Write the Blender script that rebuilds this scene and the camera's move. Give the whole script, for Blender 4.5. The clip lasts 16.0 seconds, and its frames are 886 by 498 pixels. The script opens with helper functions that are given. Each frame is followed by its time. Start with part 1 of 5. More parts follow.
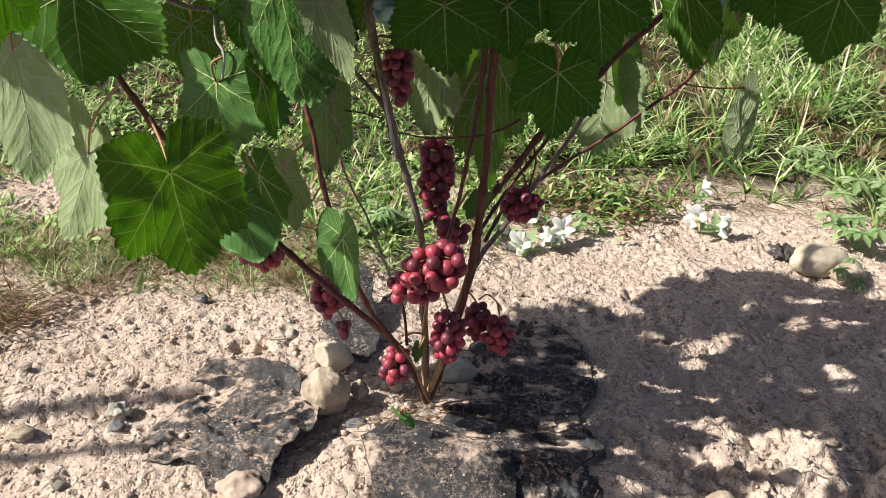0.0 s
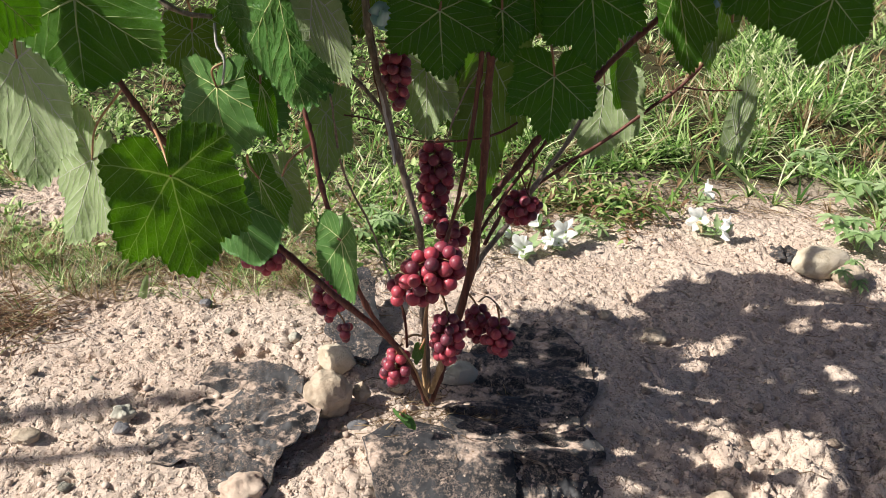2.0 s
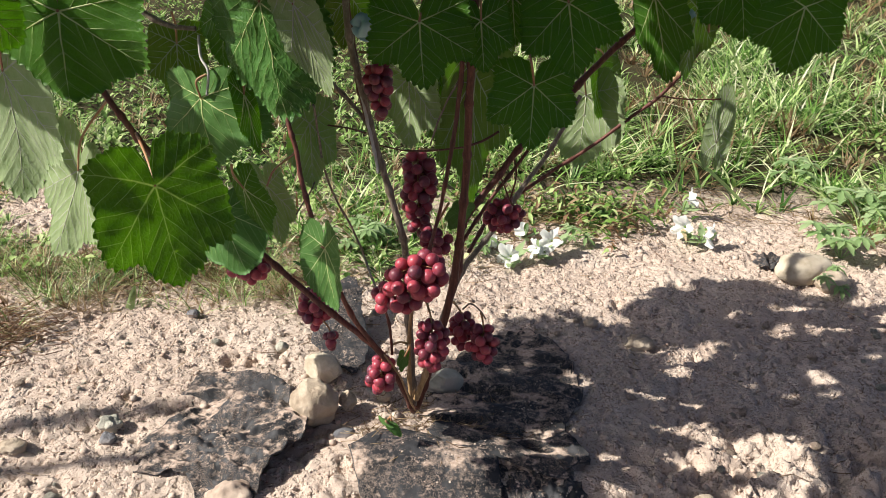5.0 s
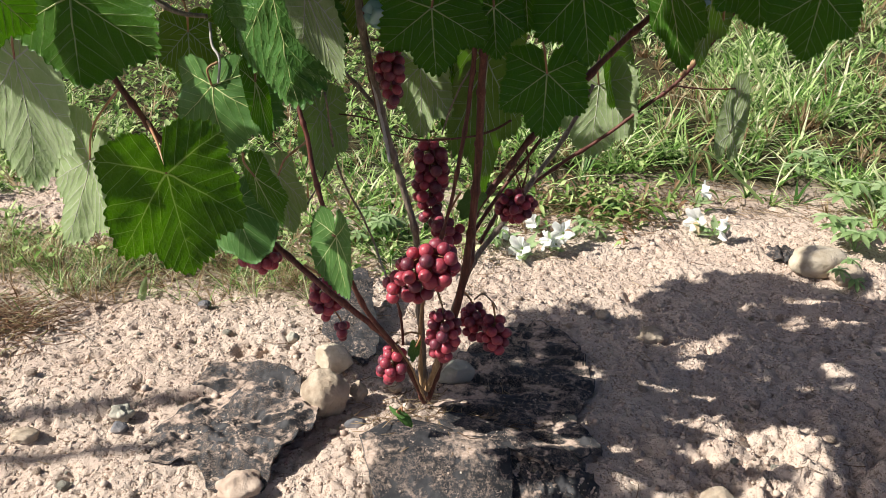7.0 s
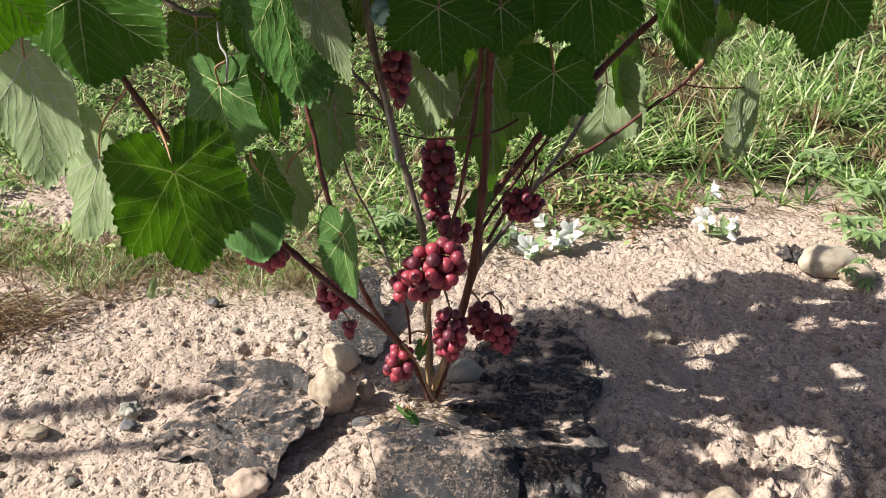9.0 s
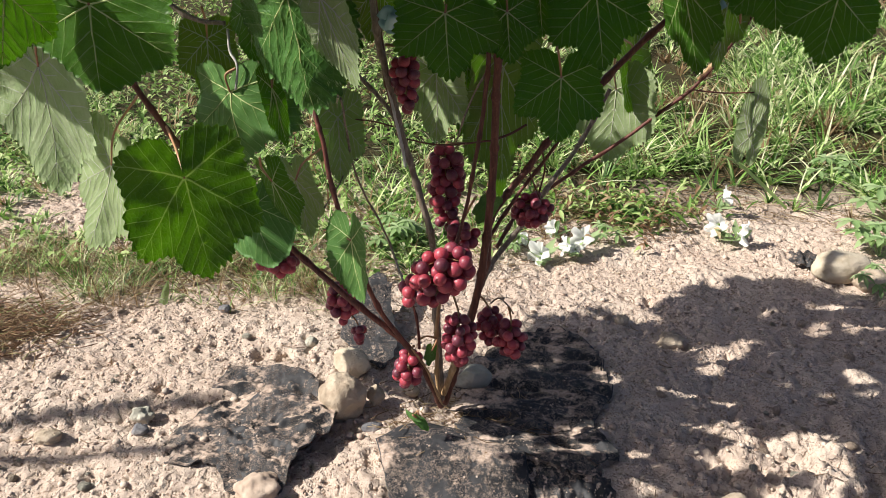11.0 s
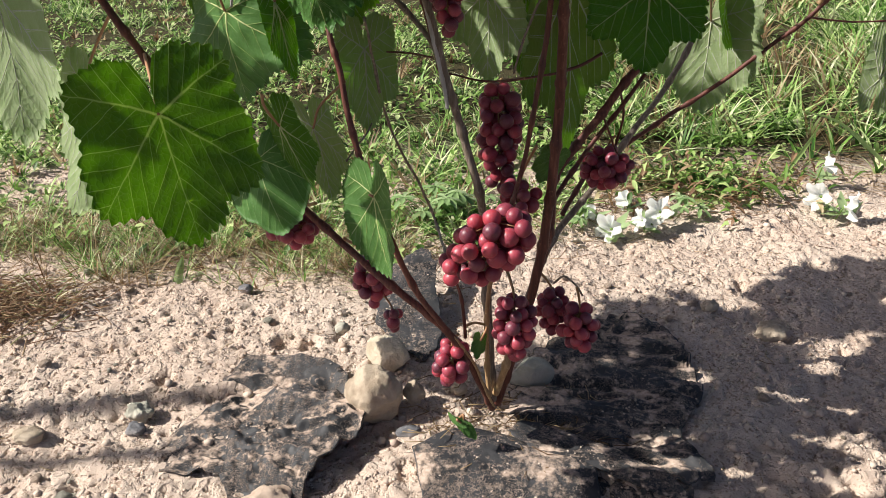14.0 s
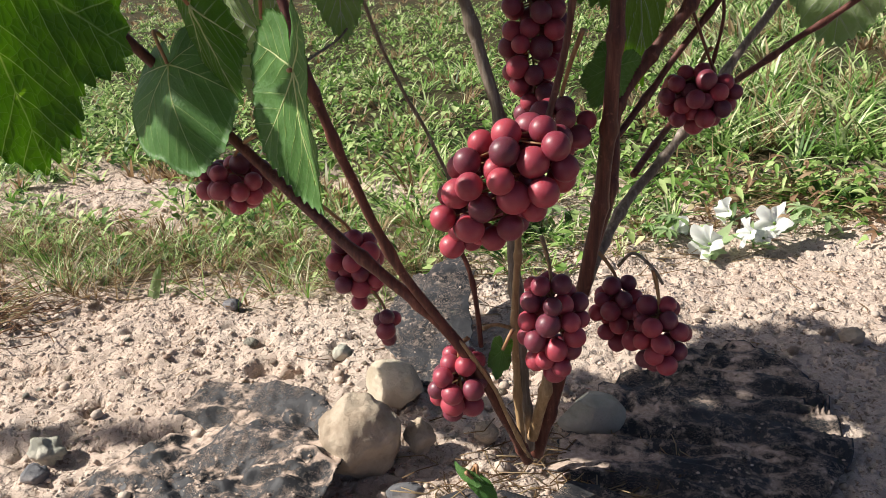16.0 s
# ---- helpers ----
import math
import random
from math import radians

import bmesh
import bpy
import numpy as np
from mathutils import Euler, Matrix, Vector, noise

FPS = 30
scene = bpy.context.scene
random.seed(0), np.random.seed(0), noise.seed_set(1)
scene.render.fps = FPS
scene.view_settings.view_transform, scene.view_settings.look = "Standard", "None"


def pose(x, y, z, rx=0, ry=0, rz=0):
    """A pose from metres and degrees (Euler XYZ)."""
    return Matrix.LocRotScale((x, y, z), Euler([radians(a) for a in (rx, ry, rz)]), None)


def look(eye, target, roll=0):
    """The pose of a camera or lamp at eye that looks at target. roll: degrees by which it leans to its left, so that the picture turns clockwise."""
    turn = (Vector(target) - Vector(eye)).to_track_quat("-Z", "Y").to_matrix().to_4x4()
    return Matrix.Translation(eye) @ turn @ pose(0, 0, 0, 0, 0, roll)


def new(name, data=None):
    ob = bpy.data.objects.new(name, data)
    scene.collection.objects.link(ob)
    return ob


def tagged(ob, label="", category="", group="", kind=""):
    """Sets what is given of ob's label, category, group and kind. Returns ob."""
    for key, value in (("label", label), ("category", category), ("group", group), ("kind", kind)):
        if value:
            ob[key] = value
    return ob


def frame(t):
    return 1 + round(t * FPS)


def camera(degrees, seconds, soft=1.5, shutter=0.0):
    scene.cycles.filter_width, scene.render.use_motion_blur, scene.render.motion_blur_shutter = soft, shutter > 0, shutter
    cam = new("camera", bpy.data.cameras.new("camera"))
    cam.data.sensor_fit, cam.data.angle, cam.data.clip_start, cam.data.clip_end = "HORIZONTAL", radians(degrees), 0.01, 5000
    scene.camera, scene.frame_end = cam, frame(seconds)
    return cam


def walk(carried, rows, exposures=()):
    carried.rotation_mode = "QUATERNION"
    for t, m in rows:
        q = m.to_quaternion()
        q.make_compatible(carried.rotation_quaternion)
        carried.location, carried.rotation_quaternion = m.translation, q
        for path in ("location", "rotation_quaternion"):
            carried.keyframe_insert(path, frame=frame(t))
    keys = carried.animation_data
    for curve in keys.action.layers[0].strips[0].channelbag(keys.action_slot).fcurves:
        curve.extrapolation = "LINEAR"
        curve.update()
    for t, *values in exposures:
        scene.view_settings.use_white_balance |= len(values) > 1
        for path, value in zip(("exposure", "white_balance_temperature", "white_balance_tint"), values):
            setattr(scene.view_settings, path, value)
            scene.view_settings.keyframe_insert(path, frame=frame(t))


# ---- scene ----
cam = camera(56.3, 16.0, soft=0.5)
PATH = [
    (0, (0.0, 0.06, 0.881), (-0.003, 1.843, -0.025), 0.8),
    (0.5, (0.008, 0.053, 0.885), (-0.01, 1.833, -0.027), 0.3),
    (1, (0.012, 0.046, 0.885), (-0.017, 1.833, -0.012), 0.1),
    (1.5, (0.015, 0.048, 0.879), (-0.01, 1.839, -0.011), 0.0),
    (2, (0.014, 0.047, 0.881), (-0.01, 1.837, -0.011), 0.2),
    (2.5, (0.017, 0.043, 0.881), (-0.006, 1.832, -0.012), 0.1),
    (3, (0.026, 0.04, 0.879), (0.005, 1.832, -0.009), -0.2),
    (3.5, (0.034, 0.039, 0.88), (0.026, 1.836, 0.002), -0.2),
    (5.8, (0.024, 0.029, 0.881), (0.014, 1.832, 0.017), 0.2),
    (6, (0.025, 0.031, 0.876), (-0.002, 1.828, -0.001), -0.2),
    (6.5, (0.026, 0.031, 0.872), (0.001, 1.828, -0.006), -0.2),
    (7, (0.025, 0.033, 0.87), (-0.005, 1.832, -0.004), -0.2),
    (7.5, (0.023, 0.031, 0.866), (-0.017, 1.831, -0.004), -0.2),
    (8, (0.024, 0.029, 0.871), (-0.017, 1.831, 0.003), -0.3),
    (8.5, (0.027, 0.033, 0.871), (-0.021, 1.83, -0.006), -0.4),
    (11, (0.038, 0.027, 0.868), (-0.051, 1.832, 0.01), -1.0),
    (11.5, (0.043, 0.03, 0.862), (-0.064, 1.843, 0.023), -1.3),
    (12, (0.049, 0.051, 0.852), (-0.04, 1.862, 0.008), -0.3),
    (12.5, (0.057, 0.079, 0.836), (-0.028, 1.889, -0.012), -0.1),
    (13, (0.053, 0.122, 0.818), (-0.068, 1.927, -0.034), -0.8),
    (13.5, (0.045, 0.166, 0.795), (-0.106, 1.969, -0.057), -1.9),
    (14, (0.035, 0.239, 0.737), (-0.194, 2.02, -0.144), -2.7),
    (14.5, (0.043, 0.306, 0.684), (-0.181, 2.056, -0.259), -3.7),
    (15, (0.05, 0.382, 0.637), (-0.234, 2.14, -0.274), -3.5),
    (15.5, (0.066, 0.463, 0.572), (-0.264, 2.244, -0.276), -4.3),
    (16, (0.069, 0.519, 0.494), (-0.384, 2.337, -0.204), -4.7),
]
walk(cam, [(t, look(eye, target, roll)) for t, eye, target, roll in PATH], exposures=[(0.0, 0.64), (16.0, 0.64)])

# ---- light: sun from the side, clear sky ----
SUN_EL, SUN_TRAVEL = radians(41), radians(11)   # height; heading of the rays, from +x towards +y
ray = Vector((math.cos(SUN_EL) * math.cos(SUN_TRAVEL), math.cos(SUN_EL) * math.sin(SUN_TRAVEL), -math.sin(SUN_EL)))
sun = new("sun", bpy.data.lights.new("sun", "SUN"))
sun.data.energy, sun.data.angle, sun.data.color = 5.0, radians(0.53), (1.0, 0.95, 0.87)
sun.matrix_world = Matrix.Translation((-4, -1, 5)) @ ray.to_track_quat("-Z", "Y").to_matrix().to_4x4()
world = bpy.data.worlds.new("sky")
scene.world = world
world.use_nodes = True
wn = world.node_tree.nodes
sky = wn.new("ShaderNodeTexSky")
sky.sky_type, sky.sun_disc, sky.sun_elevation = "NISHITA", False, SUN_EL
sky.air_density, sky.dust_density, sky.ozone_density = 0.32, 1.8, 0.3
sky.sun_rotation = math.atan2(-ray.x, -ray.y)
world.node_tree.links.new(sky.outputs[0], wn["Background"].inputs[0])
wn["Background"].inputs[1].default_value = 0.086


# ---- materials ----
class Mat:
    """A short hand for node materials."""

    def __init__(self, name):
        self.m = bpy.data.materials.new(name)
        self.m.use_nodes = True
        self.t = self.m.node_tree
        self.t.nodes.clear()
        self.out = self.n("ShaderNodeOutputMaterial")
        self.co = self.n("ShaderNodeTexCoord").outputs["Object"]

    def n(self, kind, **values):
        node = self.t.nodes.new(kind)
        for k, v in values.items():
            node.inputs[k.replace("_", " ")].default_value = v
        return node

    def link(self, a, b):
        self.t.links.new(a, b)

    def noise(self, scale, detail=4.0, rough=0.55, co=None):
        node = self.n("ShaderNodeTexNoise", Scale=scale, Detail=detail, Roughness=rough)
        self.link(co or self.co, node.inputs["Vector"])
        return node.outputs["Fac"]

    def ramp(self, fac, *stops):
        node = self.n("ShaderNodeValToRGB")
        e = node.color_ramp.elements
        while len(e) < len(stops):
            e.new(0.5)
        for el, (p, c) in zip(e, stops):
            el.position, el.color = p, (*c, 1) if len(c) == 3 else c
        self.link(fac, node.inputs[0])
        return node.outputs[0]

    def mix(self, fac, a, b, how="MIX"):
        node = self.t.nodes.new("ShaderNodeMix")
        node.data_type, node.blend_type = "RGBA", how
        for i, v in ((0, fac), (6, a), (7, b)):
            if isinstance(v, (int, float)):
                node.inputs[i].default_value = v
            elif isinstance(v, tuple):
                node.inputs[i].default_value = (*v, 1)
            else:
                self.link(v, node.inputs[i])
        return node.outputs[2]

    def bump(self, height, strength, distance):
        node = self.n("ShaderNodeBump", Strength=strength, Distance=distance)
        self.link(height, node.inputs["Height"])
        return node.outputs[0]

    def bsdf(self, colour, rough=0.6, normal=None, **values):
        node = self.n("ShaderNodeBsdfPrincipled", **values)
        if isinstance(colour, tuple):
            node.inputs["Base Color"].default_value = (*colour, 1)
        else:
            self.link(colour, node.inputs["Base Color"])
        if isinstance(rough, (int, float)):
            node.inputs["Roughness"].default_value = rough
        else:
            self.link(rough, node.inputs["Roughness"])
        if normal:
            self.link(normal, node.inputs["Normal"])
        return node.outputs[0]

    def done(self, shader):
        self.link(shader, self.out.inputs[0])
        return self.m

    def random(self):
        return self.n("ShaderNodeObjectInfo").outputs["Random"]

    def island(self):
        return self.n("ShaderNodeNewGeometry").outputs["Random Per Island"]


def soil_material():
    s = Mat("sandy_soil")
    big = s.noise(5, 5)
    fine = s.noise(150, 6, 0.7)
    grain = s.noise(700, 3, 0.7)
    col = s.ramp(fine, (0.25, (0.385, 0.285, 0.225)), (0.45, (0.575, 0.468, 0.390)), (0.75, (0.70, 0.60, 0.515)))
    col = s.mix(s.ramp(big, (0.4, (0, 0, 0)), (0.75, (0.7, 0.7, 0.7))), col, (0.50, 0.355, 0.275))
    col = s.mix(0.3, col, s.ramp(grain, (0.3, (0.32, 0.24, 0.19)), (0.6, (0.72, 0.60, 0.50))))
    # dark flecks, thicker in places: leaf and root crumbs, and shade painted for pits
    dark_fleck = s.mix(0.35, s.noise(210, 2, 0.5), s.noise(26, 3, 0.6))
    col = s.mix(s.ramp(dark_fleck, (0.565, (0, 0, 0)), (0.615, (0.7, 0.7, 0.7))), col, (0.22, 0.145, 0.10))
    # brown humus under the turf, past the bed
    sep = s.n("ShaderNodeSeparateXYZ")
    s.link(s.co, sep.inputs[0])
    line = s.n("ShaderNodeMath")
    line.operation = "MULTIPLY_ADD"
    line.inputs[1].default_value, line.inputs[2].default_value = 0.5, 0.0
    s.link(s.noise(6, 5), line.inputs[0])
    add = s.n("ShaderNodeMath")
    s.link(sep.outputs["Y"], add.inputs[0])
    s.link(line.outputs[0], add.inputs[1])
    turf = s.n("ShaderNodeMapRange")
    turf.inputs["From Min"].default_value, turf.inputs["From Max"].default_value = 2.36, 2.62
    s.link(add.outputs[0], turf.inputs[0])
    # unseen near ground takes the same dark brown, to weaken bounced light on leaves
    near = s.n("ShaderNodeMapRange")
    near.inputs["From Min"].default_value, near.inputs["From Max"].default_value = 0.85, 0.65
    s.link(add.outputs[0], near.inputs[0])
    dark_ground = s.mix(1.0, turf.outputs[0], near.outputs[0], "LIGHTEN")
    col = s.mix(dark_ground, col, s.ramp(fine, (0.3, (0.022, 0.019, 0.010)), (0.7, (0.085, 0.073, 0.035))))
    pits = s.ramp(s.noise(85, 3, 0.5), (0.36, (0, 0, 0)), (0.50, (1, 1, 1)))
    rough = s.mix(0.45, s.mix(0.35, fine, grain), pits)
    return s.done(s.bsdf(col, 0.95, s.bump(rough, 1.0, 0.0065), Specular_IOR_Level=0.12))


def clod_material():
    s = Mat("soil_clods")
    col = s.ramp(s.island(), (0.0, (0.32, 0.23, 0.175)), (0.3, (0.51, 0.405, 0.33)), (0.85, (0.61, 0.505, 0.415)), (1.0, (0.36, 0.31, 0.275)))
    return s.done(s.bsdf(col, 0.95, s.bump(s.noise(400), 0.5, 0.002), Specular_IOR_Level=0.15))


def leaf_material(name, dark, light, gloss, through_col, share, bump=0.5, hairy=0.0, vein=(0.30, 0.42, 0.13), show=0.8):
    """A vine leaf's skin. Its UV runs from the stalk's joint, tip along +v; three pairs of ribs fan out from there, with side veins."""
    s = Mat(name)

    def calc(op, a, b=0.0):
        node = s.n("ShaderNodeMath")
        node.operation = op
        for i, v in ((0, a), (1, b)):
            if isinstance(v, (int, float)):
                node.inputs[i].default_value = v
            else:
                s.link(v, node.inputs[i])
        return node.outputs[0]

    uv = s.n("ShaderNodeUVMap").outputs[0]
    bent = s.mix(0.07, uv, s.n("ShaderNodeTexNoise", Scale=7.0, Detail=3.0).outputs["Color"])
    sep = s.n("ShaderNodeSeparateXYZ")
    s.link(s.mix(0.03, uv, s.n("ShaderNodeTexNoise", Scale=6.0).outputs["Color"]), sep.inputs[0])
    u, v = calc("SUBTRACT", sep.outputs[0], 0.015), calc("SUBTRACT", sep.outputs[1], 0.015)
    phi = calc("ARCTAN2", calc("ABSOLUTE", u), v)
    reach = calc("SQRT", calc("ADD", calc("MULTIPLY", u, u), calc("MULTIPLY", v, v)))
    rib = calc("ADD", calc("MULTIPLY", calc("GREATER_THAN", phi, 0.475), 0.95), calc("GREATER_THAN", phi, 1.45))
    turn = calc("SUBTRACT", phi, rib)
    off = calc("MULTIPLY", reach, calc("SINE", turn))
    along = calc("MULTIPLY", reach, calc("COSINE", turn))
    wide = calc("ABSOLUTE", off)
    step = calc("ADD", calc("MULTIPLY", calc("SUBTRACT", along, calc("MULTIPLY", wide, 1.1)), 6.0), calc("MULTIPLY", calc("GREATER_THAN", off, 0.0), 0.4))
    saw = calc("MULTIPLY", calc("ABSOLUTE", calc("SUBTRACT", calc("FRACT", step), 0.5)), 2.0)
    vor = s.n("ShaderNodeTexVoronoi", Scale=19.0)
    vor.feature = "DISTANCE_TO_EDGE"
    s.link(bent, vor.inputs["Vector"])
    cells = vor.outputs["Distance"]
    main = s.ramp(calc("ADD", wide, calc("MULTIPLY", along, 0.010)), (0.006, (1, 1, 1)), (0.013, (0, 0, 0)))
    veins = s.mix(1.0, main, s.mix(1.0, s.ramp(cells, (0.0, (0.22, 0.22, 0.22)), (0.035, (0, 0, 0))), s.ramp(saw, (0.925, (0, 0, 0)), (0.985, (0.8, 0.8, 0.8))), "LIGHTEN"), "LIGHTEN")
    mott = s.noise(6, 4, 0.6, uv)
    col = s.mix(s.ramp(mott, (0.3, (0, 0, 0)), (0.7, (1, 1, 1))), dark, light)
    col = s.mix(s.ramp(s.random(), (0, (0, 0, 0)), (1, (0.16, 0.16, 0.16))), col, (0.15, 0.20, 0.03))
    blotch = s.ramp(s.noise(11, 3, 0.5, uv), (0.66, (0, 0, 0)), (0.74, (0.3, 0.3, 0.3)))
    col = s.mix(blotch, col, (0.16, 0.17, 0.05))
    col = s.mix(s.mix(1.0, veins, (show, show, show), "MULTIPLY"), col, vein)
    puffs = s.mix(1.0, s.ramp(saw, (0.35, (1, 1, 1)), (1.0, (0, 0, 0))), s.ramp(calc("MULTIPLY", wide, 8.0), (0.0, (0, 0, 0)), (0.8, (1, 1, 1))), "MULTIPLY")
    quilt = s.mix(0.25, puffs, s.ramp(cells, (0.0, (0, 0, 0)), (0.25, (1, 1, 1))))
    nrm = s.bump(s.mix(0.25, quilt, s.noise(14, 4, 0.6, uv)), bump, 0.006)
    front = s.bsdf(col, gloss, nrm, Specular_IOR_Level=0.26, Sheen_Weight=hairy, Sheen_Roughness=0.5)
    back = s.n("ShaderNodeBsdfTranslucent")
    s.link(s.mix(0.85, col, s.mix(s.mix(1.0, veins, (0.85, 0.85, 0.85), "MULTIPLY"), through_col, (0.75, 0.85, 0.35))), back.inputs["Color"])
    s.link(nrm, back.inputs["Normal"])
    both = s.n("ShaderNodeMixShader", Fac=share)
    s.link(front, both.inputs[1])
    s.link(back.outputs[0], both.inputs[2])
    return s.done(both.outputs[0])


def blade_material(name, *stops, share=0.46):
    s = Mat(name)
    col = s.ramp(s.island(), *stops)
    front = s.bsdf(col, 0.5, None, Specular_IOR_Level=0.35)
    back = s.n("ShaderNodeBsdfTranslucent")
    s.link(col, back.inputs["Color"])
    both = s.n("ShaderNodeMixShader", Fac=share)
    s.link(front, both.inputs[1])
    s.link(back.outputs[0], both.inputs[2])
    return s.done(both.outputs[0])


def grape_material():
    s = Mat("grape_skin")
    rnd = s.random()
    col = s.ramp(rnd, (0.0, (0.105, 0.007, 0.020)), (0.45, (0.235, 0.014, 0.032)), (0.8, (0.40, 0.034, 0.054)), (1.0, (0.115, 0.009, 0.028)))
    bloom = s.ramp(s.noise(60, 5, 0.6), (0.42, (0.0, 0.0, 0.0)), (0.68, (0.26, 0.26, 0.26)))
    col = s.mix(bloom, col, (0.48, 0.31, 0.40))
    rough = s.ramp(s.noise(90), (0.35, (0.28, 0.28, 0.28)), (0.65, (0.58, 0.58, 0.58)))
    return s.done(s.bsdf(col, rough, s.bump(s.noise(500), 0.06, 0.001), Subsurface_Weight=0.25, Subsurface_Radius=(0.006, 0.0015, 0.001), Subsurface_Scale=1.0, Specular_IOR_Level=0.5))


def cane_material(name, a, b, c, scale=40.0):
    s = Mat(name)
    stretch = s.n("ShaderNodeMapping")
    stretch.inputs["Scale"].default_value = (6, 6, 0.6)
    s.link(s.co, stretch.inputs["Vector"])
    bark = s.noise(scale, 6, 0.65, stretch.outputs[0])
    col = s.ramp(bark, (0.3, a), (0.55, b), (0.75, c))
    col = s.mix(s.ramp(s.noise(220, 3), (0.62, (0, 0, 0)), (0.7, (0.6, 0.6, 0.6))), col, c)
    return s.done(s.bsdf(col, 0.55, s.bump(bark, 0.35, 0.002), Specular_IOR_Level=0.4))


def fabric_material(name, level):
    """Black woven plastic, greyed by dust; sand lies in lacy threads and patches where the cloth is flat."""
    s = Mat(name)
    facing = s.n("ShaderNodeSeparateXYZ")
    s.link(s.n("ShaderNodeNewGeometry").outputs["Normal"], facing.inputs[0])
    flat = s.ramp(facing.outputs["Z"], (0.55, (0, 0, 0)), (1.0, (1, 1, 1)))
    cover = s.mix(0.22, s.mix(0.42, s.noise(13, 5, 0.6), s.noise(70, 8, 0.75)), flat)
    patch = s.ramp(cover, (level, (0, 0, 0)), (level + 0.055, (1, 1, 1)))
    speck = s.ramp(s.noise(150, 5, 0.75), (0.52, (0, 0, 0)), (0.58, (0.8, 0.8, 0.8)))
    thread = s.n("ShaderNodeTexVoronoi", Scale=70.0)
    thread.feature = "DISTANCE_TO_EDGE"
    s.link(s.mix(0.03, s.co, s.n("ShaderNodeTexNoise", Scale=50.0, Detail=5.0).outputs["Color"]), thread.inputs["Vector"])
    threads = s.mix(1.0, s.ramp(thread.outputs["Distance"], (0.02, (0.8, 0.8, 0.8)), (0.07, (0, 0, 0))), s.ramp(s.noise(24, 4), (0.46, (0, 0, 0)), (0.56, (1, 1, 1))), "MULTIPLY")
    amount = s.mix(1.0, patch, s.mix(1.0, threads, s.mix(1.0, speck, s.ramp(s.noise(30, 3), (0.45, (0, 0, 0)), (0.6, (1, 1, 1))), "MULTIPLY"), "LIGHTEN"), "LIGHTEN")
    cloth = s.ramp(s.noise(16, 5, 0.6), (0.35, (0.012, 0.013, 0.015)), (0.65, (0.060, 0.060, 0.064)))
    col = s.mix(amount, cloth, s.ramp(s.noise(200, 3), (0.3, (0.36, 0.27, 0.21)), (0.7, (0.58, 0.46, 0.38))))
    return s.done(s.bsdf(col, s.mix(amount, (0.6, 0.6, 0.6), (0.95, 0.95, 0.95)), s.bump(s.mix(0.5, s.noise(70, 5), amount), 0.8, 0.004), Specular_IOR_Level=0.3))


def stone_material(name, a, b, c):
    s = Mat(name)
    n = s.noise(22, 6, 0.6)
    col = s.ramp(n, (0.32, a), (0.5, b), (0.7, c))
    col = s.mix(s.ramp(s.noise(9, 3), (0.5, (0, 0, 0)), (0.72, (0.5, 0.5, 0.5))), col, (0.48, 0.36, 0.26))
    return s.done(s.bsdf(col, 0.85, s.bump(s.mix(0.5, s.noise(75, 8, 0.75), s.noise(25, 5)), 1.0, 0.009), Specular_IOR_Level=0.25))


def plain_material(name, a, b, scale=60.0, rough=0.6, **values):
    s = Mat(name)
    return s.done(s.bsdf(s.mix(s.noise(scale, 5), a, b), rough, s.bump(s.noise(scale * 3), 0.25, 0.001), **values))


SOIL, CLOD = soil_material(), clod_material()
LEAF_TOP = leaf_material("vine_leaf_top", (0.026, 0.100, 0.012), (0.066, 0.190, 0.024), 0.44, (0.28, 0.56, 0.006), 0.50, 0.16, 0.03, (0.25, 0.40, 0.09), 0.7)
LEAF_BROAD = leaf_material("broad_leaf_top", (0.022, 0.090, 0.008), (0.060, 0.175, 0.018), 0.46, (0.28, 0.54, 0.004), 0.46, 0.42, 0.03, (0.36, 0.50, 0.15), 0.95)
# lighter copy of the leaf top for sunny leaves, sunlight put into the colour
LEAF_SUNLIT = leaf_material("sunlit_leaf_top", (0.055, 0.145, 0.035), (0.110, 0.240, 0.070), 0.50, (0.26, 0.52, 0.02), 0.34, 0.14, 0.05, (0.24, 0.36, 0.14), 0.5)
LEAF_PUCKERED = leaf_material("puckered_leaf_top", (0.040, 0.125, 0.022), (0.090, 0.215, 0.050), 0.42, (0.26, 0.52, 0.02), 0.34, 0.50, 0.05, (0.22, 0.36, 0.12), 0.6)
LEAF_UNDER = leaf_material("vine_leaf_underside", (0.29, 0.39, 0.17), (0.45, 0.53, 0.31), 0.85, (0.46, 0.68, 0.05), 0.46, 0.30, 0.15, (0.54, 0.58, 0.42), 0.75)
# darker olive copy of the underside, with the leaves' shade put into its colour
LEAF_UNDER_SHADED = leaf_material("shaded_leaf_underside", (0.15, 0.23, 0.055), (0.25, 0.33, 0.10), 0.8, (0.34, 0.50, 0.03), 0.5, 0.25, 0.1, (0.34, 0.40, 0.18), 0.7)
VEIN = blade_material("leaf_veins", (0.0, (0.62, 0.70, 0.30)), (1.0, (0.72, 0.76, 0.38)), share=0.45)
VEIN_FINE = blade_material("fine_leaf_veins", (0.0, (0.26, 0.42, 0.09)), (1.0, (0.40, 0.54, 0.17)))
VEIN_PALE = blade_material("underside_veins", (0.0, (0.52, 0.56, 0.38)), (1.0, (0.60, 0.63, 0.45)), share=0.3)
PETIOLE = plain_material("petiole_skin", (0.36, 0.10, 0.06), (0.34, 0.26, 0.12), 30, 0.5)
GRAPE = grape_material()
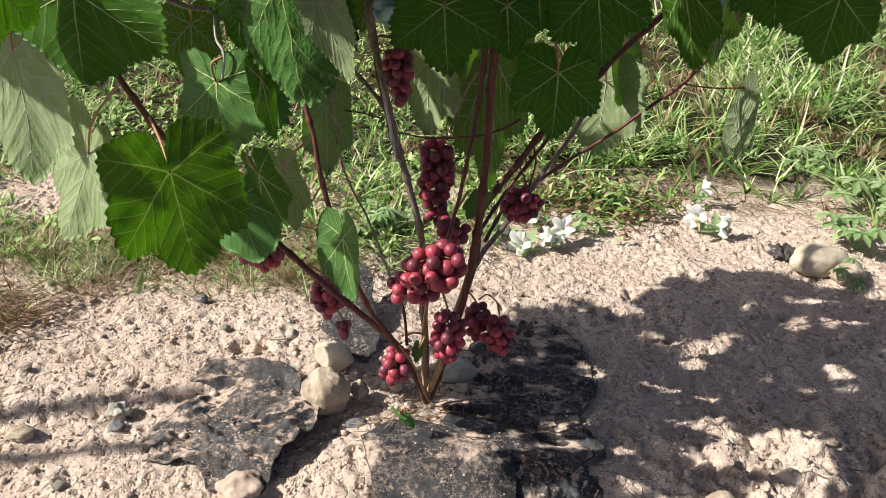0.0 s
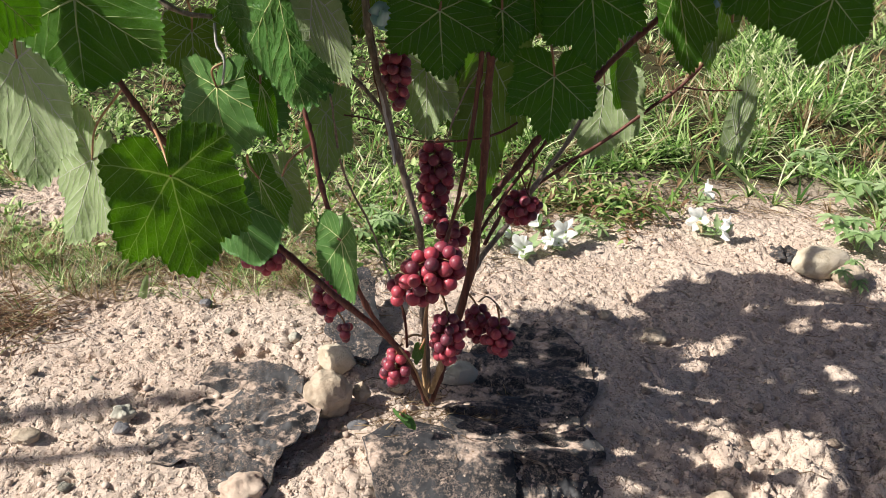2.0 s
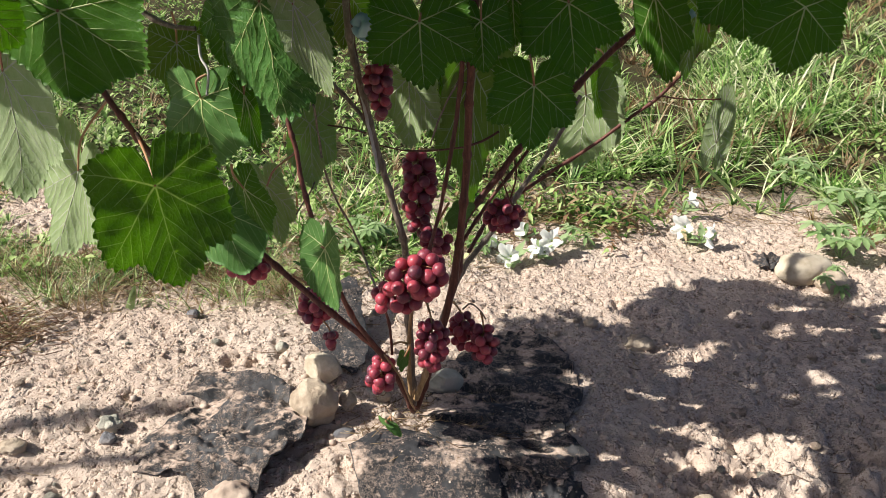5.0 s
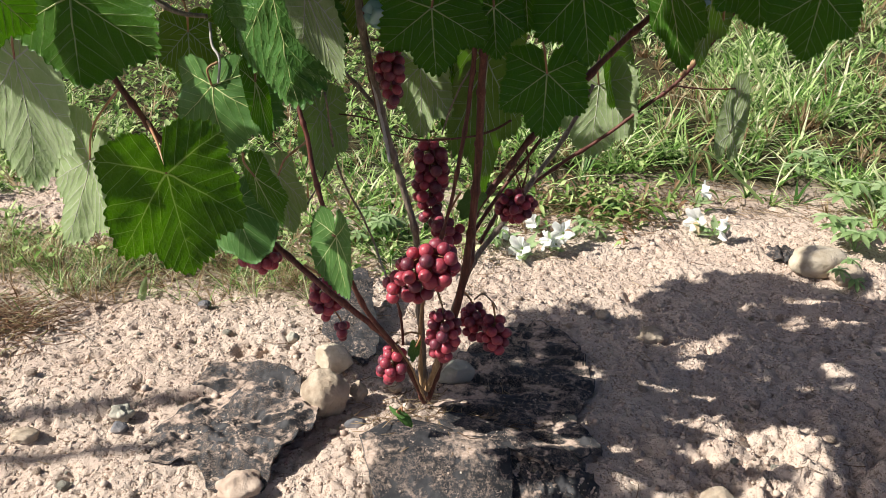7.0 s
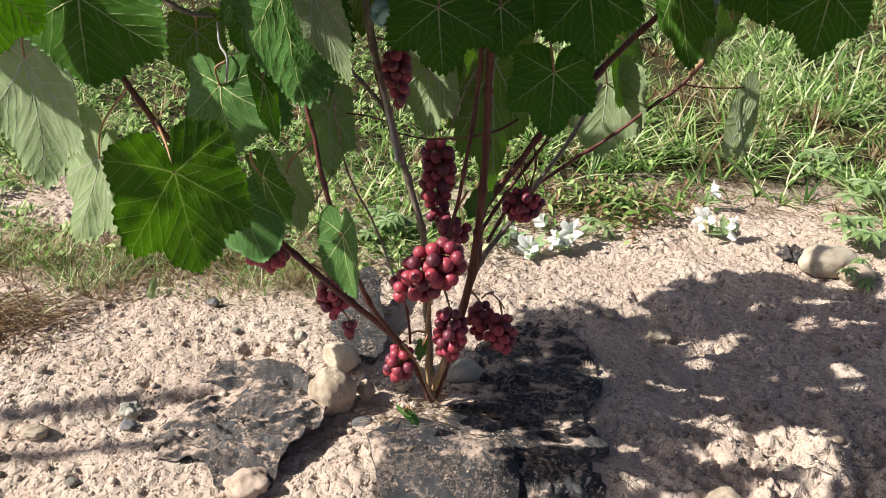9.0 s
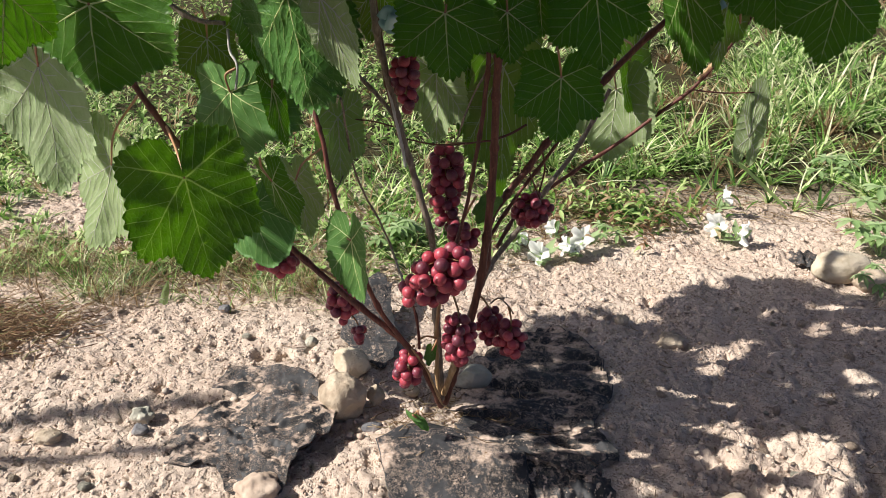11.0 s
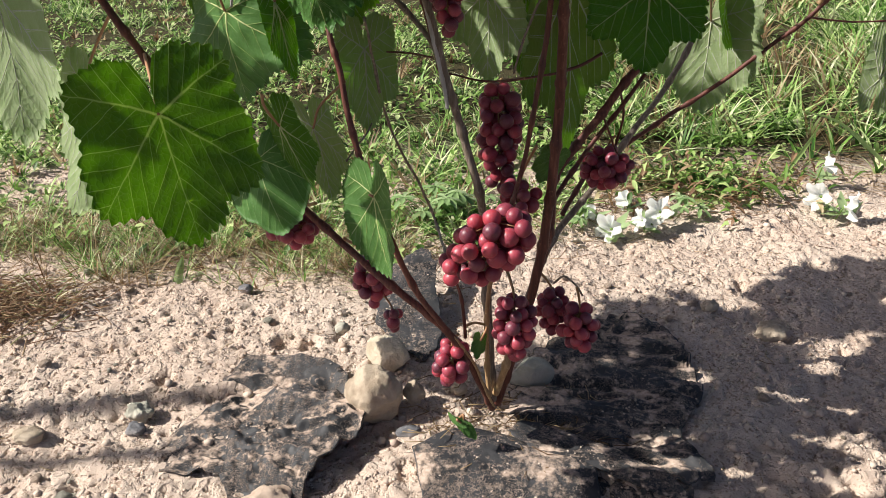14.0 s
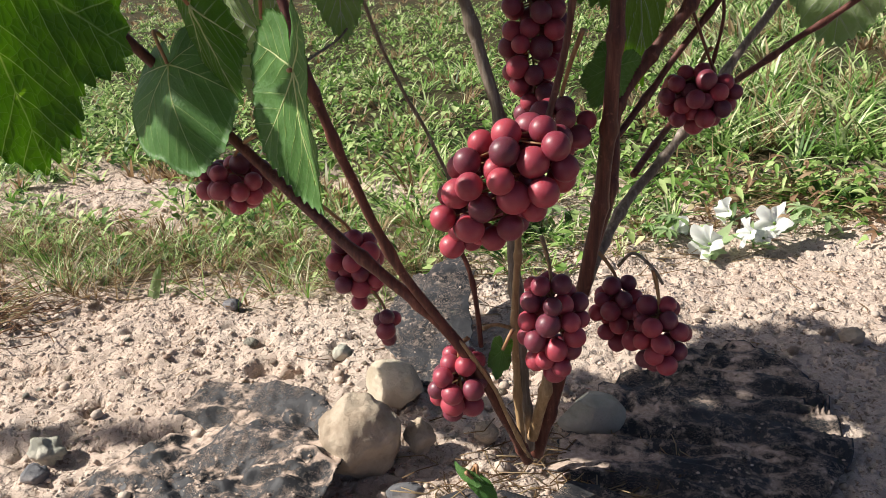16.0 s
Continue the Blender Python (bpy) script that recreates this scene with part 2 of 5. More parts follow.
RACHIS = plain_material("cluster_stem", (0.30, 0.24, 0.10), (0.30, 0.10, 0.06), 40, 0.6)
CANE_RED = cane_material("red_cane_bark", (0.055, 0.016, 0.012), (0.125, 0.038, 0.026), (0.24, 0.095, 0.062))
CANE_GREY = cane_material("grey_cane_bark", (0.095, 0.070, 0.052), (0.21, 0.165, 0.125), (0.40, 0.35, 0.30))
CANE_PALE = cane_material("bleached_bark", (0.30, 0.28, 0.26), (0.48, 0.46, 0.44), (0.62, 0.60, 0.58))
CANE_TAN = cane_material("tan_cane_bark", (0.22, 0.13, 0.06), (0.40, 0.26, 0.13), (0.55, 0.40, 0.23))
FABRIC_CLEAN, FABRIC, FABRIC_DUSTY = fabric_material("dark_weed_fabric", 0.68), fabric_material("weed_fabric", 0.580), fabric_material("sandy_weed_fabric", 0.585)
FABRIC_CAKED = fabric_material("sand_caked_fabric", 0.558)
STONE_PALE = stone_material("pale_stone", (0.27, 0.205, 0.145), (0.45, 0.37, 0.28), (0.57, 0.495, 0.395))
STONE_CREAM = stone_material("cream_stone", (0.38, 0.31, 0.22), (0.54, 0.47, 0.36), (0.64, 0.57, 0.46))
STONE_SAND = stone_material("sandy_stone", (0.40, 0.29, 0.22), (0.55, 0.43, 0.34), (0.64, 0.53, 0.44))
STONE_GREY = stone_material("grey_stone", (0.27, 0.26, 0.21), (0.43, 0.42, 0.35), (0.56, 0.54, 0.47))
STONE_DARK = stone_material("dark_stone", (0.10, 0.10, 0.11), (0.18, 0.18, 0.19), (0.32, 0.32, 0.34))
GRASS = blade_material("grass_blades", (0.0, (0.03, 0.09, 0.014)), (0.40, (0.17, 0.33, 0.06)), (0.70, (0.53, 0.69, 0.27)), (0.86, (0.70, 0.75, 0.43)), (1.0, (0.80, 0.76, 0.56)), share=0.34)
WEED = blade_material("weed_leaves", (0.0, (0.03, 0.08, 0.015)), (0.5, (0.20, 0.35, 0.07)), (1.0, (0.60, 0.70, 0.32)), share=0.38)
LUPINE = blade_material("lupine_leaves", (0.0, (0.26, 0.40, 0.16)), (1.0, (0.46, 0.58, 0.32)))
STRAW = blade_material("dry_straw", (0.0, (0.16, 0.09, 0.045)), (0.5, (0.34, 0.23, 0.12)), (1.0, (0.55, 0.44, 0.27)))
BROWN = blade_material("brown_dead_weeds", (0.0, (0.20, 0.11, 0.065)), (0.55, (0.42, 0.27, 0.16)), (0.8, (0.58, 0.46, 0.29)), (1.0, (0.33, 0.36, 0.14)))
PETAL = blade_material("white_petals", (0.0, (0.80, 0.82, 0.78)), (1.0, (0.86, 0.86, 0.84)))
RIBBON = plain_material("blue_ribbon", (0.28, 0.46, 0.53), (0.42, 0.60, 0.66), 30, 0.4)
WOOD = cane_material("post_wood", (0.14, 0.10, 0.07), (0.26, 0.20, 0.14), (0.38, 0.31, 0.23), 20)


# ---- helpers ----
def mesh_of(name, verts, faces, mats, smooth=True, index=None):
    me = bpy.data.meshes.new(name)
    me.from_pydata([tuple(v) for v in verts], [], faces)
    for m in mats if isinstance(mats, (list, tuple)) else [mats]:
        me.materials.append(m)
    me.polygons.foreach_set("use_smooth", [smooth] * len(me.polygons))
    if index is not None:
        me.polygons.foreach_set("material_index", index)
    me.update()
    return me


def part(name, me, parent, label=""):
    """One mesh object under a thing or a part; the mesh is in the world's metres, or the parent's."""
    ob = new(name, me)
    ob.parent = parent
    return tagged(ob, label)


def thing(name, label, category, at=(0, 0, 0), me=None, group="", kind=""):
    ob = new(name, me)
    ob.location = at
    return tagged(ob, label, category, group, kind)


def spline(points, steps):
    """A smooth line through points (Catmull-Rom)."""
    p = [Vector(q) for q in points]
    if len(p) == 2:
        return [p[0].lerp(p[1], i / steps) for i in range(steps + 1)]
    p = [p[0] * 2 - p[1], *p, p[-1] * 2 - p[-2]]
    out = []
    for i in range(1, len(p) - 2):
        a, b, c, d = p[i - 1:i + 3]
        for k in range(steps):
            u = k / steps
            out.append(0.5 * (2 * b + (c - a) * u + (2 * a - 5 * b + 4 * c - d) * u * u + (3 * b - a - 3 * c + d) * u ** 3))
    return [*out, p[-2]]


def tube(line, radius, sides=8):
    """Vertices and faces of a closed tube round a line; radius is a function of 0..1."""
    verts, faces, n = [], [], len(line)
    side = None
    for i, q in enumerate(line):
        d = (line[min(i + 1, n - 1)] - line[max(i - 1, 0)]).normalized()
        ref = side if side else (Vector((1, 0, 0)) if abs(d.x) < 0.8 else Vector((0, 1, 0)))
        side = (ref - d * ref.dot(d)).normalized()
        up = d.cross(side)
        r = radius(i / (n - 1))
        for k in range(sides):
            a = 2 * math.pi * k / sides
            verts.append(q + (side * math.cos(a) + up * math.sin(a)) * r)
    for i in range(n - 1):
        for k in range(sides):
            j = (k + 1) % sides
            faces.append((i * sides + k, i * sides + j, (i + 1) * sides + j, (i + 1) * sides + k))
    faces.append(tuple(range(sides - 1, -1, -1)))
    faces.append(tuple((n - 1) * sides + k for k in range(sides)))
    return verts, faces


def joined(pieces):
    verts, faces = [], []
    for v, f in pieces:
        o = len(verts)
        verts += list(v)
        faces += [tuple(i + o for i in q) for q in f]
    return verts, faces


def blob(r, seed, cuts=2, rough=0.18, squash=(1, 1, 1), scale=1.5, faces=0, depth=0.72):
    """A stone's vertices and faces: a ball pushed in and out by noise, with a few worn flat faces."""
    bm = bmesh.new()
    bmesh.ops.create_icosphere(bm, subdivisions=cuts, radius=1)
    o = Vector((seed * 3.7, seed * 1.3, seed * 7.1))
    rnd = random.Random(seed)
    planes = [Vector((rnd.gauss(0, 1), rnd.gauss(0, 1), rnd.gauss(0, 0.8))).normalized() for i in range(faces)]
    for v in bm.verts:
        for n in planes:
            over = v.co.dot(n) - depth
            if over > 0:
                v.co -= n * over * 0.93
        k = 1 + rough * noise.fractal(v.co * scale + o, 1.0, 2.0, 4)
        v.co = Vector((v.co.x * squash[0], v.co.y * squash[1], v.co.z * squash[2])) * k * r
    bm.verts.index_update()
    out = [v.co.copy() for v in bm.verts], [tuple(v.index for v in f.verts) for f in bm.faces]
    bm.free()
    return out


# ---- ground ----
def bed_height(x, y):
    """The bed's broad shape: it falls gently to one side."""
    lift = 0.005 - 0.055 * max(-1.3, min(0.42, x)) - 0.16 * max(0.0, min(0.5, 1.07 - y))
    roll = max(0.0, min(1.0, (x + 0.13) / 0.05)) * max(0.0, min(1.0, (0.30 - x) / 0.10)) * max(0.0, min(1.0, (y - 0.42) / 0.36))
    lift -= 0.42 * roll * math.sqrt(max(0.0, min(0.25, 1.055 - y)) ** 2 + 0.0004) - 0.42 * roll * 0.02
    return lift * (1 if y < 2.2 else max(0.0, 1 - (y - 2.2) / 1.5))


def step_drop(x, y, wander=0.0):
    """A low worn step runs across the bed towards the stones."""
    near = (1.352 + 0.318 * x - y) / 0.02 + wander
    return 0.012 * max(0.0, min(1.0, near)) * max(0.0, min(1.0, (-0.15 - x) * 5))


HOLLOWS = ((-0.374, 1.338, 0.018), (-0.332, 1.336, 0.017), (-0.56, 1.0, 0.013), (-0.47, 1.36, 0.008), (-0.62, 1.30, 0.008), (-0.30, 1.40, 0.008), (-0.66, 1.17, 0.007), (-0.52, 1.42, 0.007), (-0.10, 1.42, 0.008), (0.02, 1.50, 0.008))


def ground_height(x, y):
    z = bed_height(x, y)
    if abs(x) > 2.2 or y > 3.4 or y < 0.3:
        return z + 0.02 * noise.noise((x * 0.7, y * 0.7, 0))
    p = Vector((x, y, 0))
    keep = max(0.0, min(1.0, (1.3 - abs(x)) * 5)) * max(0.0, min(1.0, (y - 0.78) * 9)) * max(0.0, min(1.0, (2.4 - y) * 2))
    if keep <= 0:
        return z + 0.010 * noise.noise(p * 2)
    z += 0.010 * noise.fractal(p * 7, 1.0, 2.0, 3)
    coarse = max(0.0, min(1.0, (x - 0.25) * 4)) * max(0.0, min(1.0, (1.24 - y) * 8)) * keep
    z += (0.004 + 0.013 * coarse) * noise.fractal(p * 40, 1.0, 2.0, 4) + coarse * (0.055 * abs(noise.noise(p * 13)) + 0.03 * abs(noise.noise(p * 31)) - 0.018)
    z -= step_drop(x, y, 1.5 * noise.noise(p * 30))
    for hx, hy, r in HOLLOWS:
        d = ((x - hx) ** 2 + (y - hy) ** 2) / r ** 2
        if d < 4:
            z -= r * 1.1 * math.exp(-d * d)
    pit = noise.noise(p * 26 + Vector((3, 9, 1)))
    hole = noise.noise(p * 95 + Vector((1, 4, 8)))
    return z - 0.010 * max(0.0, pit - 0.42) / 0.3 - 0.0065 * max(0.0, hole - 0.19) / 0.3


def uneven_steps(lo, fine_lo, fine_hi, hi, step):
    inner = list(np.arange(fine_lo, fine_hi, step))
    out, d, v = [], step, fine_hi
    while v < hi:
        out.append(v)
        d *= 1.35
        v += d
    low, d, v = [], step, fine_lo
    while v > lo:
        d *= 1.35
        v -= d
        low.append(v)
    return [*reversed(low), *inner, *out, hi]


def build_ground():
    xs = uneven_steps(-60, -1.1, 1.15, 60, 0.0046)
    ys = uneven_steps(-60, 0.9, 2.1, 90, 0.0046)
    verts = [(x, y, ground_height(x, y)) for y in ys for x in xs]
    w = len(xs)
    faces = [(j * w + i, j * w + i + 1, (j + 1) * w + i + 1, (j + 1) * w + i) for j in range(len(ys) - 1) for i in range(w - 1)]
    thing("ground", "pinkish sandy soil of a planting bed, dry and crumbly", "ground", me=mesh_of("ground", verts, faces, SOIL), kind="structure")


build_ground()


def scatter_clods(count, rnd):
    """Loose crumbs and pebbles on the bed."""
    base = [blob(1, s, 1, 0.35, (1, 1, 0.7)) for s in range(7)]
    verts, faces = [], []
    for i in range(count):
        x, y = rnd.uniform(-1.15, 1.25), rnd.uniform(0.88, 2.0)
        r = 0.0009 + 0.0026 * rnd.random() ** 2 + (0.006 * rnd.random() if rnd.random() < 0.035 else 0)
        if rnd.random() < 0.02 and -0.4 < x < 0.0 and 1.1 < y < 1.4:
            r = rnd.uniform(0.006, 0.011)
        if x > 0.3 and y < 1.15 and rnd.random() < 0.25:
            r *= 1.8
        v, f = base[i % 7]
        o, a = len(verts), rnd.random() * 6.28
        c, s, z = math.cos(a) * r, math.sin(a) * r, ground_height(x, y) + r * 0.25
        verts += [(x + p.x * c - p.y * s, y + p.x * s + p.y * c, z + p.z * r) for p in v]
        faces += [tuple(k + o for k in q) for q in f]
    thing("soil_clods", "loose sandy crumbs and small pebbles on the bed", "soil", me=mesh_of("soil_clods", verts, faces, CLOD), kind="stuff")


scatter_clods(18000, random.Random(4))


def scatter_pebbles(count, rnd):
    """Larger crumbs and pebbles, each a piece of the bed."""
    ground = bpy.data.objects["ground"]
    shapes = []
    for k, mat in enumerate((STONE_SAND, STONE_SAND, STONE_SAND, STONE_PALE, STONE_GREY)):
        v, f = blob(1, 70 + k, 2, 0.4, (1, 0.85, 0.65))
        shapes.append(mesh_of("pebble", v, f, mat))
    for k in range(count):
        x, y, r = rnd.uniform(-0.85, 0.95), rnd.uniform(0.95, 1.62), 0.0035 + 0.007 * rnd.random() ** 2.5
        if -0.5 < x < 0.3 and y < 1.46 and not (-0.45 < x < -0.05 and y > 1.29):
            continue
        ob = part("pebble", rnd.choice(shapes), ground)
        ob.matrix_world = pose(x, y, ground_height(x, y) + 0.25 * r, 0, 0, rnd.uniform(0, 360)) @ Matrix.Scale(r, 4)


scatter_pebbles(230, random.Random(5))


# ---- stones ----
def stone(at, r, squash, mat, label, seed, rough=0.16, turn=0, cuts=4, sink=0.3, faces=3, depth=0.82):
    v, f = blob(r, seed, cuts, rough, squash, 1.5, faces, depth)
    ob = thing("stone", label, "stone", me=mesh_of("stone", v, f, mat), group="stones round the vine")
    ob.matrix_world = pose(at[0], at[1], ground_height(at[0], at[1]) + r * squash[2] * (1 - sink), 0, 0, turn)
    return ob


stone((-0.192, 1.172, 0.030), 0.041, (0.98, 0.9, 1.0), STONE_PALE, "large rounded tan stone beside the vine's foot", 6, 0.13, 20, 5, 0.25, 2, 0.86)
stone((-0.192, 1.300, 0.020), 0.036, (1.15, 0.75, 0.75), STONE_CREAM, "angular cream stone behind the large round one", 8, 0.10, -20, 5, 0.45, 7, 0.70)
stone((-0.140, 1.198, 0.020), 0.016, (0.9, 0.9, 1.15), STONE_PALE, "small knobbly tan stone between stone and vine", 5, 0.3, 0, 4, 0.1, 1, 0.9)
stone((0.025, 1.265, 0.020), 0.033, (1.15, 0.7, 0.72), STONE_GREY, "smooth grey-green stone in the vine's shade", 11, 0.08, 5, 5, 0.05, 8, 0.62)
stone((0.860, 1.747, 0.020), 0.056, (1.25, 0.8, 0.60), STONE_CREAM, "flat cream stone at the edge of the grass", 14, 0.12, 10, 4, 0.3, 2, 0.88)
stone((0.907, 1.705, 0.020), 0.042, (1.0, 0.8, 0.6), STONE_PALE, "tan stone leaning on a flat cream one", 17, 0.14, -10, 4, 0.3)
stone((-0.528, 1.140, 0.010), 0.016, (1.1, 0.8, 1.0), STONE_GREY, "small upright grey pebble on the sand", 21, 0.4, 0, 4, 0.25, 1, 0.8)
stone((-0.520, 1.109, 0.010), 0.014, (1, 0.9, 0.7), STONE_DARK, "bluish speckled pebble in the sand", 23, 0.25, 0, 4, 0.3, 1, 0.8)
stone((-0.139, 1.133, 0.010), 0.017, (1.1, 0.55, 0.5), STONE_DARK, "thin dark slate pebble lying on sand", 26, 0.12, 12, 4, 0.25, 1, 0.8)
stone((-0.288, 1.385, 0.010), 0.013, (1, 0.9, 0.8), STONE_GREY, "small grey pebble on the sand", 29, 0.18, 0, 4, 0.3, 1, 0.8)
stone((-0.658, 1.076, 0.010), 0.020, (1.1, 0.8, 0.6), STONE_PALE, "ochre stone half sunk in the sand", 31, 0.22, 0, 4, 0.35, 1, 0.8)
stone((0.418, 1.456, 0.010), 0.026, (1.1, 0.8, 0.6), STONE_PALE, "crumbly sandy lump at the shadow's edge", 34, 0.28, 0, 4, 0.35)
stone((0.419, 0.987, 0.010), 0.028, (1, 0.9, 0.8), STONE_PALE, "pale pinkish stone in the rough soil", 37, 0.2, 0, 4, 0.3)
stone((-0.296, 0.990, 0.010), 0.034, (1.0, 1.0, 0.55), STONE_SAND, "flat sandy rock breaking through the fabric", 41, 0.3, 15, 4, 0.6)
stone((-0.080, 1.235, 0.010), 0.013, (1, 0.9, 0.8), STONE_PALE, "small cream pebble at the vine's foot", 47, 0.2, 0, 4, 0.3, 1, 0.8)
stone((-0.483, 1.486, 0.010), 0.013, (1, 0.7, 0.7), STONE_DARK, "dark stone chip on pale sand", 52, 0.25, 0, 4, 0.3, 1, 0.8)
stone((0.332, 1.527, 0.010), 0.014, (1.1, 0.9, 0.7), STONE_PALE, "white pebble at the edge of the shadow", 55, 0.15, 0, 4, 0.3, 1, 0.8)


# ---- weed fabric ----
def fabric(label, outline, lift, wrinkle, seed, ripple=(30, 12), bulge=0.0, tilt=(0, 0), mat=None, crumbs=70, tear=0.16, rise=None, grit=0.0012):
    """A crumpled sheet over the soil, with a torn outline."""
    cx, cy = sum(p[0] for p in outline) / len(outline), sum(p[1] for p in outline) / len(outline)
    o = Vector((seed * 5.3, seed * 2.1, 0))
    edge = spline([(*p, 0) for p in (*outline, outline[0])], 14)[:-1]
    rings, verts, faces = 44, [], []
    n = len(edge)
    for k in range(rings + 1):
        u = 0.004 + 0.996 * k / rings
        for q in edge:
            torn = 1 + tear * u * noise.fractal(Vector((q.x, q.y, 0)) * 45 + o, 1.0, 2.0, 3)
            x, y = cx + (q.x - cx) * u * torn, cy + (q.y - cy) * u * torn
            crease = 0.6 - abs(noise.noise(Vector((x * ripple[0], y * ripple[1], 0)) + o)) - 0.5 * abs(noise.noise(Vector((x * ripple[0] * 2.3, y * ripple[1] * 2.3, 4)) + o))
            fine = noise.fractal(Vector((x, y, 0)) * 60 + o, 1.0, 2.0, 3)
            z = bed_height(x, y) - step_drop(x, y) + lift + wrinkle * (crease - 0.25) * 2 + grit * fine + bulge * (1 - u ** 4)
            z += tilt[0] * (x - cx) + tilt[1] * (y - cy) + (rise(x, y) if rise else 0.0)
            verts.append((x, y, z))
    for k in range(rings):
        for i in range(n):
            j = (i + 1) % n
            faces.append((k * n + i, k * n + j, (k + 1) * n + j, (k + 1) * n + i))
    faces.append(tuple(range(n)))
    ob = thing("weed_fabric", label, "weed fabric", me=mesh_of("weed_fabric", verts, faces, mat or FABRIC), group="scraps of weed fabric")
    solid = ob.modifiers.new("thickness", "SOLIDIFY")
    solid.thickness, solid.offset = 0.0015, 1
    base = [blob(1, s, 1, 0.35, (1, 1, 0.6)) for s in range(5)]
    rnd, cv, cf = random.Random(seed), [], []
    for i in range(crumbs):
        q, r, a = Vector(rnd.choice(verts)), 0.0006 + 0.0016 * rnd.random() ** 3, rnd.random() * 6.28
        q += Vector((rnd.uniform(-0.004, 0.004), rnd.uniform(-0.004, 0.004), 0.002))
        v, f = base[i % 5]
        n0 = len(cv)
        cv += [q + Matrix.Rotation(a, 3, "Z") @ p * r for p in v]
        cf += [tuple(k + n0 for k in t) for t in f]
    part("sand_crumb", mesh_of("sand_crumb", cv, cf, CLOD, False), ob, "pale sand crumbs lying on the fabric")["kind"] = "stuff"
    return ob


def heaped(x, y):
    """The heap beside the large stone: a back rim, a hollow behind the stone, and a flap that stands up to the front."""
    def hill(u):
        u = max(0.0, min(1.0, u))
        return u * u * (3 - 2 * u)
    z = 0.020 * hill((x + 0.40) / 0.16) * hill((y - 0.97) / 0.09) + 0.006 * math.exp(-((y - 1.262) / 0.016) ** 2) * hill((x + 0.44) / 0.05)
    z += 0.012 * math.exp(-((x + 0.315) / 0.045) ** 2 - ((y - 1.165) / 0.040) ** 2) + 0.010 * math.exp(-((x + 0.235) / 0.03) ** 2 - ((y - 1.125) / 0.035) ** 2)
    z -= 0.030 * math.exp(-((x + 0.268) / 0.030) ** 2 - ((y - 1.212) / 0.020) ** 2) + 0.012 * math.exp(-((x + 0.365) / 0.018) ** 2 - ((y - 1.125) / 0.03) ** 2)
    return z - 0.014 * hill((-0.405 - x) / 0.06) - 0.010 * hill((1.03 - y) / 0.05)


fabric("black weed fabric with a raised back edge behind the heap", [(-0.436, 1.185), (-0.428, 1.238), (-0.420, 1.268), (-0.382, 1.281), (-0.320, 1.272), (-0.256, 1.250), (-0.240, 1.195), (-0.270, 1.165), (-0.330, 1.160), (-0.400, 1.165)], 0.003, 0.006, 2, (13, 17), 0.0, (0, 0), FABRIC, 90, 0.05, heaped, 0.002)
fabric("crumpled weed fabric caked with sand beside the large stone", [(-0.458, 1.118), (-0.425, 1.168), (-0.372, 1.190), (-0.325, 1.208), (-0.285, 1.192), (-0.236, 1.172), (-0.196, 1.132), (-0.205, 1.090), (-0.250, 1.025), (-0.268, 0.985), (-0.344, 0.988), (-0.372, 1.030), (-0.430, 1.032), (-0.482, 1.058)], 0.009, 0.0105, 12, (15, 19), 0.0, (0, 0), FABRIC_CAKED, 260, 0.06, heaped, 0.0035)
fabric("smooth grey weed fabric dusted with sand, rolling over the bed's edge", [(-0.127, 1.085), (-0.077, 1.128), (-0.020, 1.127), (0.050, 1.101), (0.107, 1.082), (0.112, 0.964), (0.105, 0.840), (-0.055, 0.840), (-0.088, 0.955)], 0.016, 0.0014, 5, (6, 9), 0.006, (0, 0), FABRIC_DUSTY, 160, 0.02)
fabric("dark torn edge of weed fabric in front of the vine", [(-0.012, 1.130), (0.030, 1.146), (0.090, 1.128), (0.150, 1.100), (0.215, 1.062), (0.205, 1.040), (0.140, 1.062), (0.080, 1.086), (0.030, 1.098)], 0.018, 0.006, 16, (8, 30), 0.002, (0, 0.1), FABRIC, 60, 0.08)
fabric("black rippled weed fabric in the vine's shade", [(-0.009, 1.187), (0.019, 1.322), (0.132, 1.458), (0.228, 1.455), (0.269, 1.373), (0.272, 1.263), (0.231, 1.166), (0.262, 1.092), (0.235, 1.075), (0.180, 1.070), (0.130, 1.085), (0.094, 1.125)], 0.007, 0.011, 7, (8, 30), 0.003, (0, 0), FABRIC, 150, 0.07)
# black sheet added to imitate the shade on rough soil beside the roll
fabric("ragged black sheet standing in for shaded rough soil", [(0.112, 1.068), (0.160, 1.064), (0.215, 1.066), (0.246, 1.020), (0.225, 0.960), (0.170, 0.905), (0.118, 0.900)], 0.004, 0.007, 17, (22, 26), 0.0, (0, 0), FABRIC, 120, 0.22, None, 0.006)
fabric("scrap of dark weed fabric propped up behind the stones", [(-0.228, 1.386), (-0.235, 1.463), (-0.219, 1.514), (-0.158, 1.560), (-0.134, 1.455), (-0.121, 1.347), (-0.150, 1.305), (-0.186, 1.327)], 0.030, 0.004, 9, (8, 9), 0.003, (0.0, 0.25), FABRIC_CLEAN)


fabric("crumpled scrap of dark plastic beside a pale stone", [(0.762, 1.800), (0.776, 1.832), (0.812, 1.828), (0.856, 1.800), (0.846, 1.772), (0.800, 1.784)], 0.012, 0.016, 21, (30, 34), 0.004, (0.0, 0.25), FABRIC_CLEAN, 20, 0.25)


# ---- the grapevine ----
vine = thing("grapevine", "grapevine with red-brown canes, broad green leaves and ripe red grapes", "grapevine", (-0.02, 1.15, 0.0))
ROOT = Vector(vine.location)
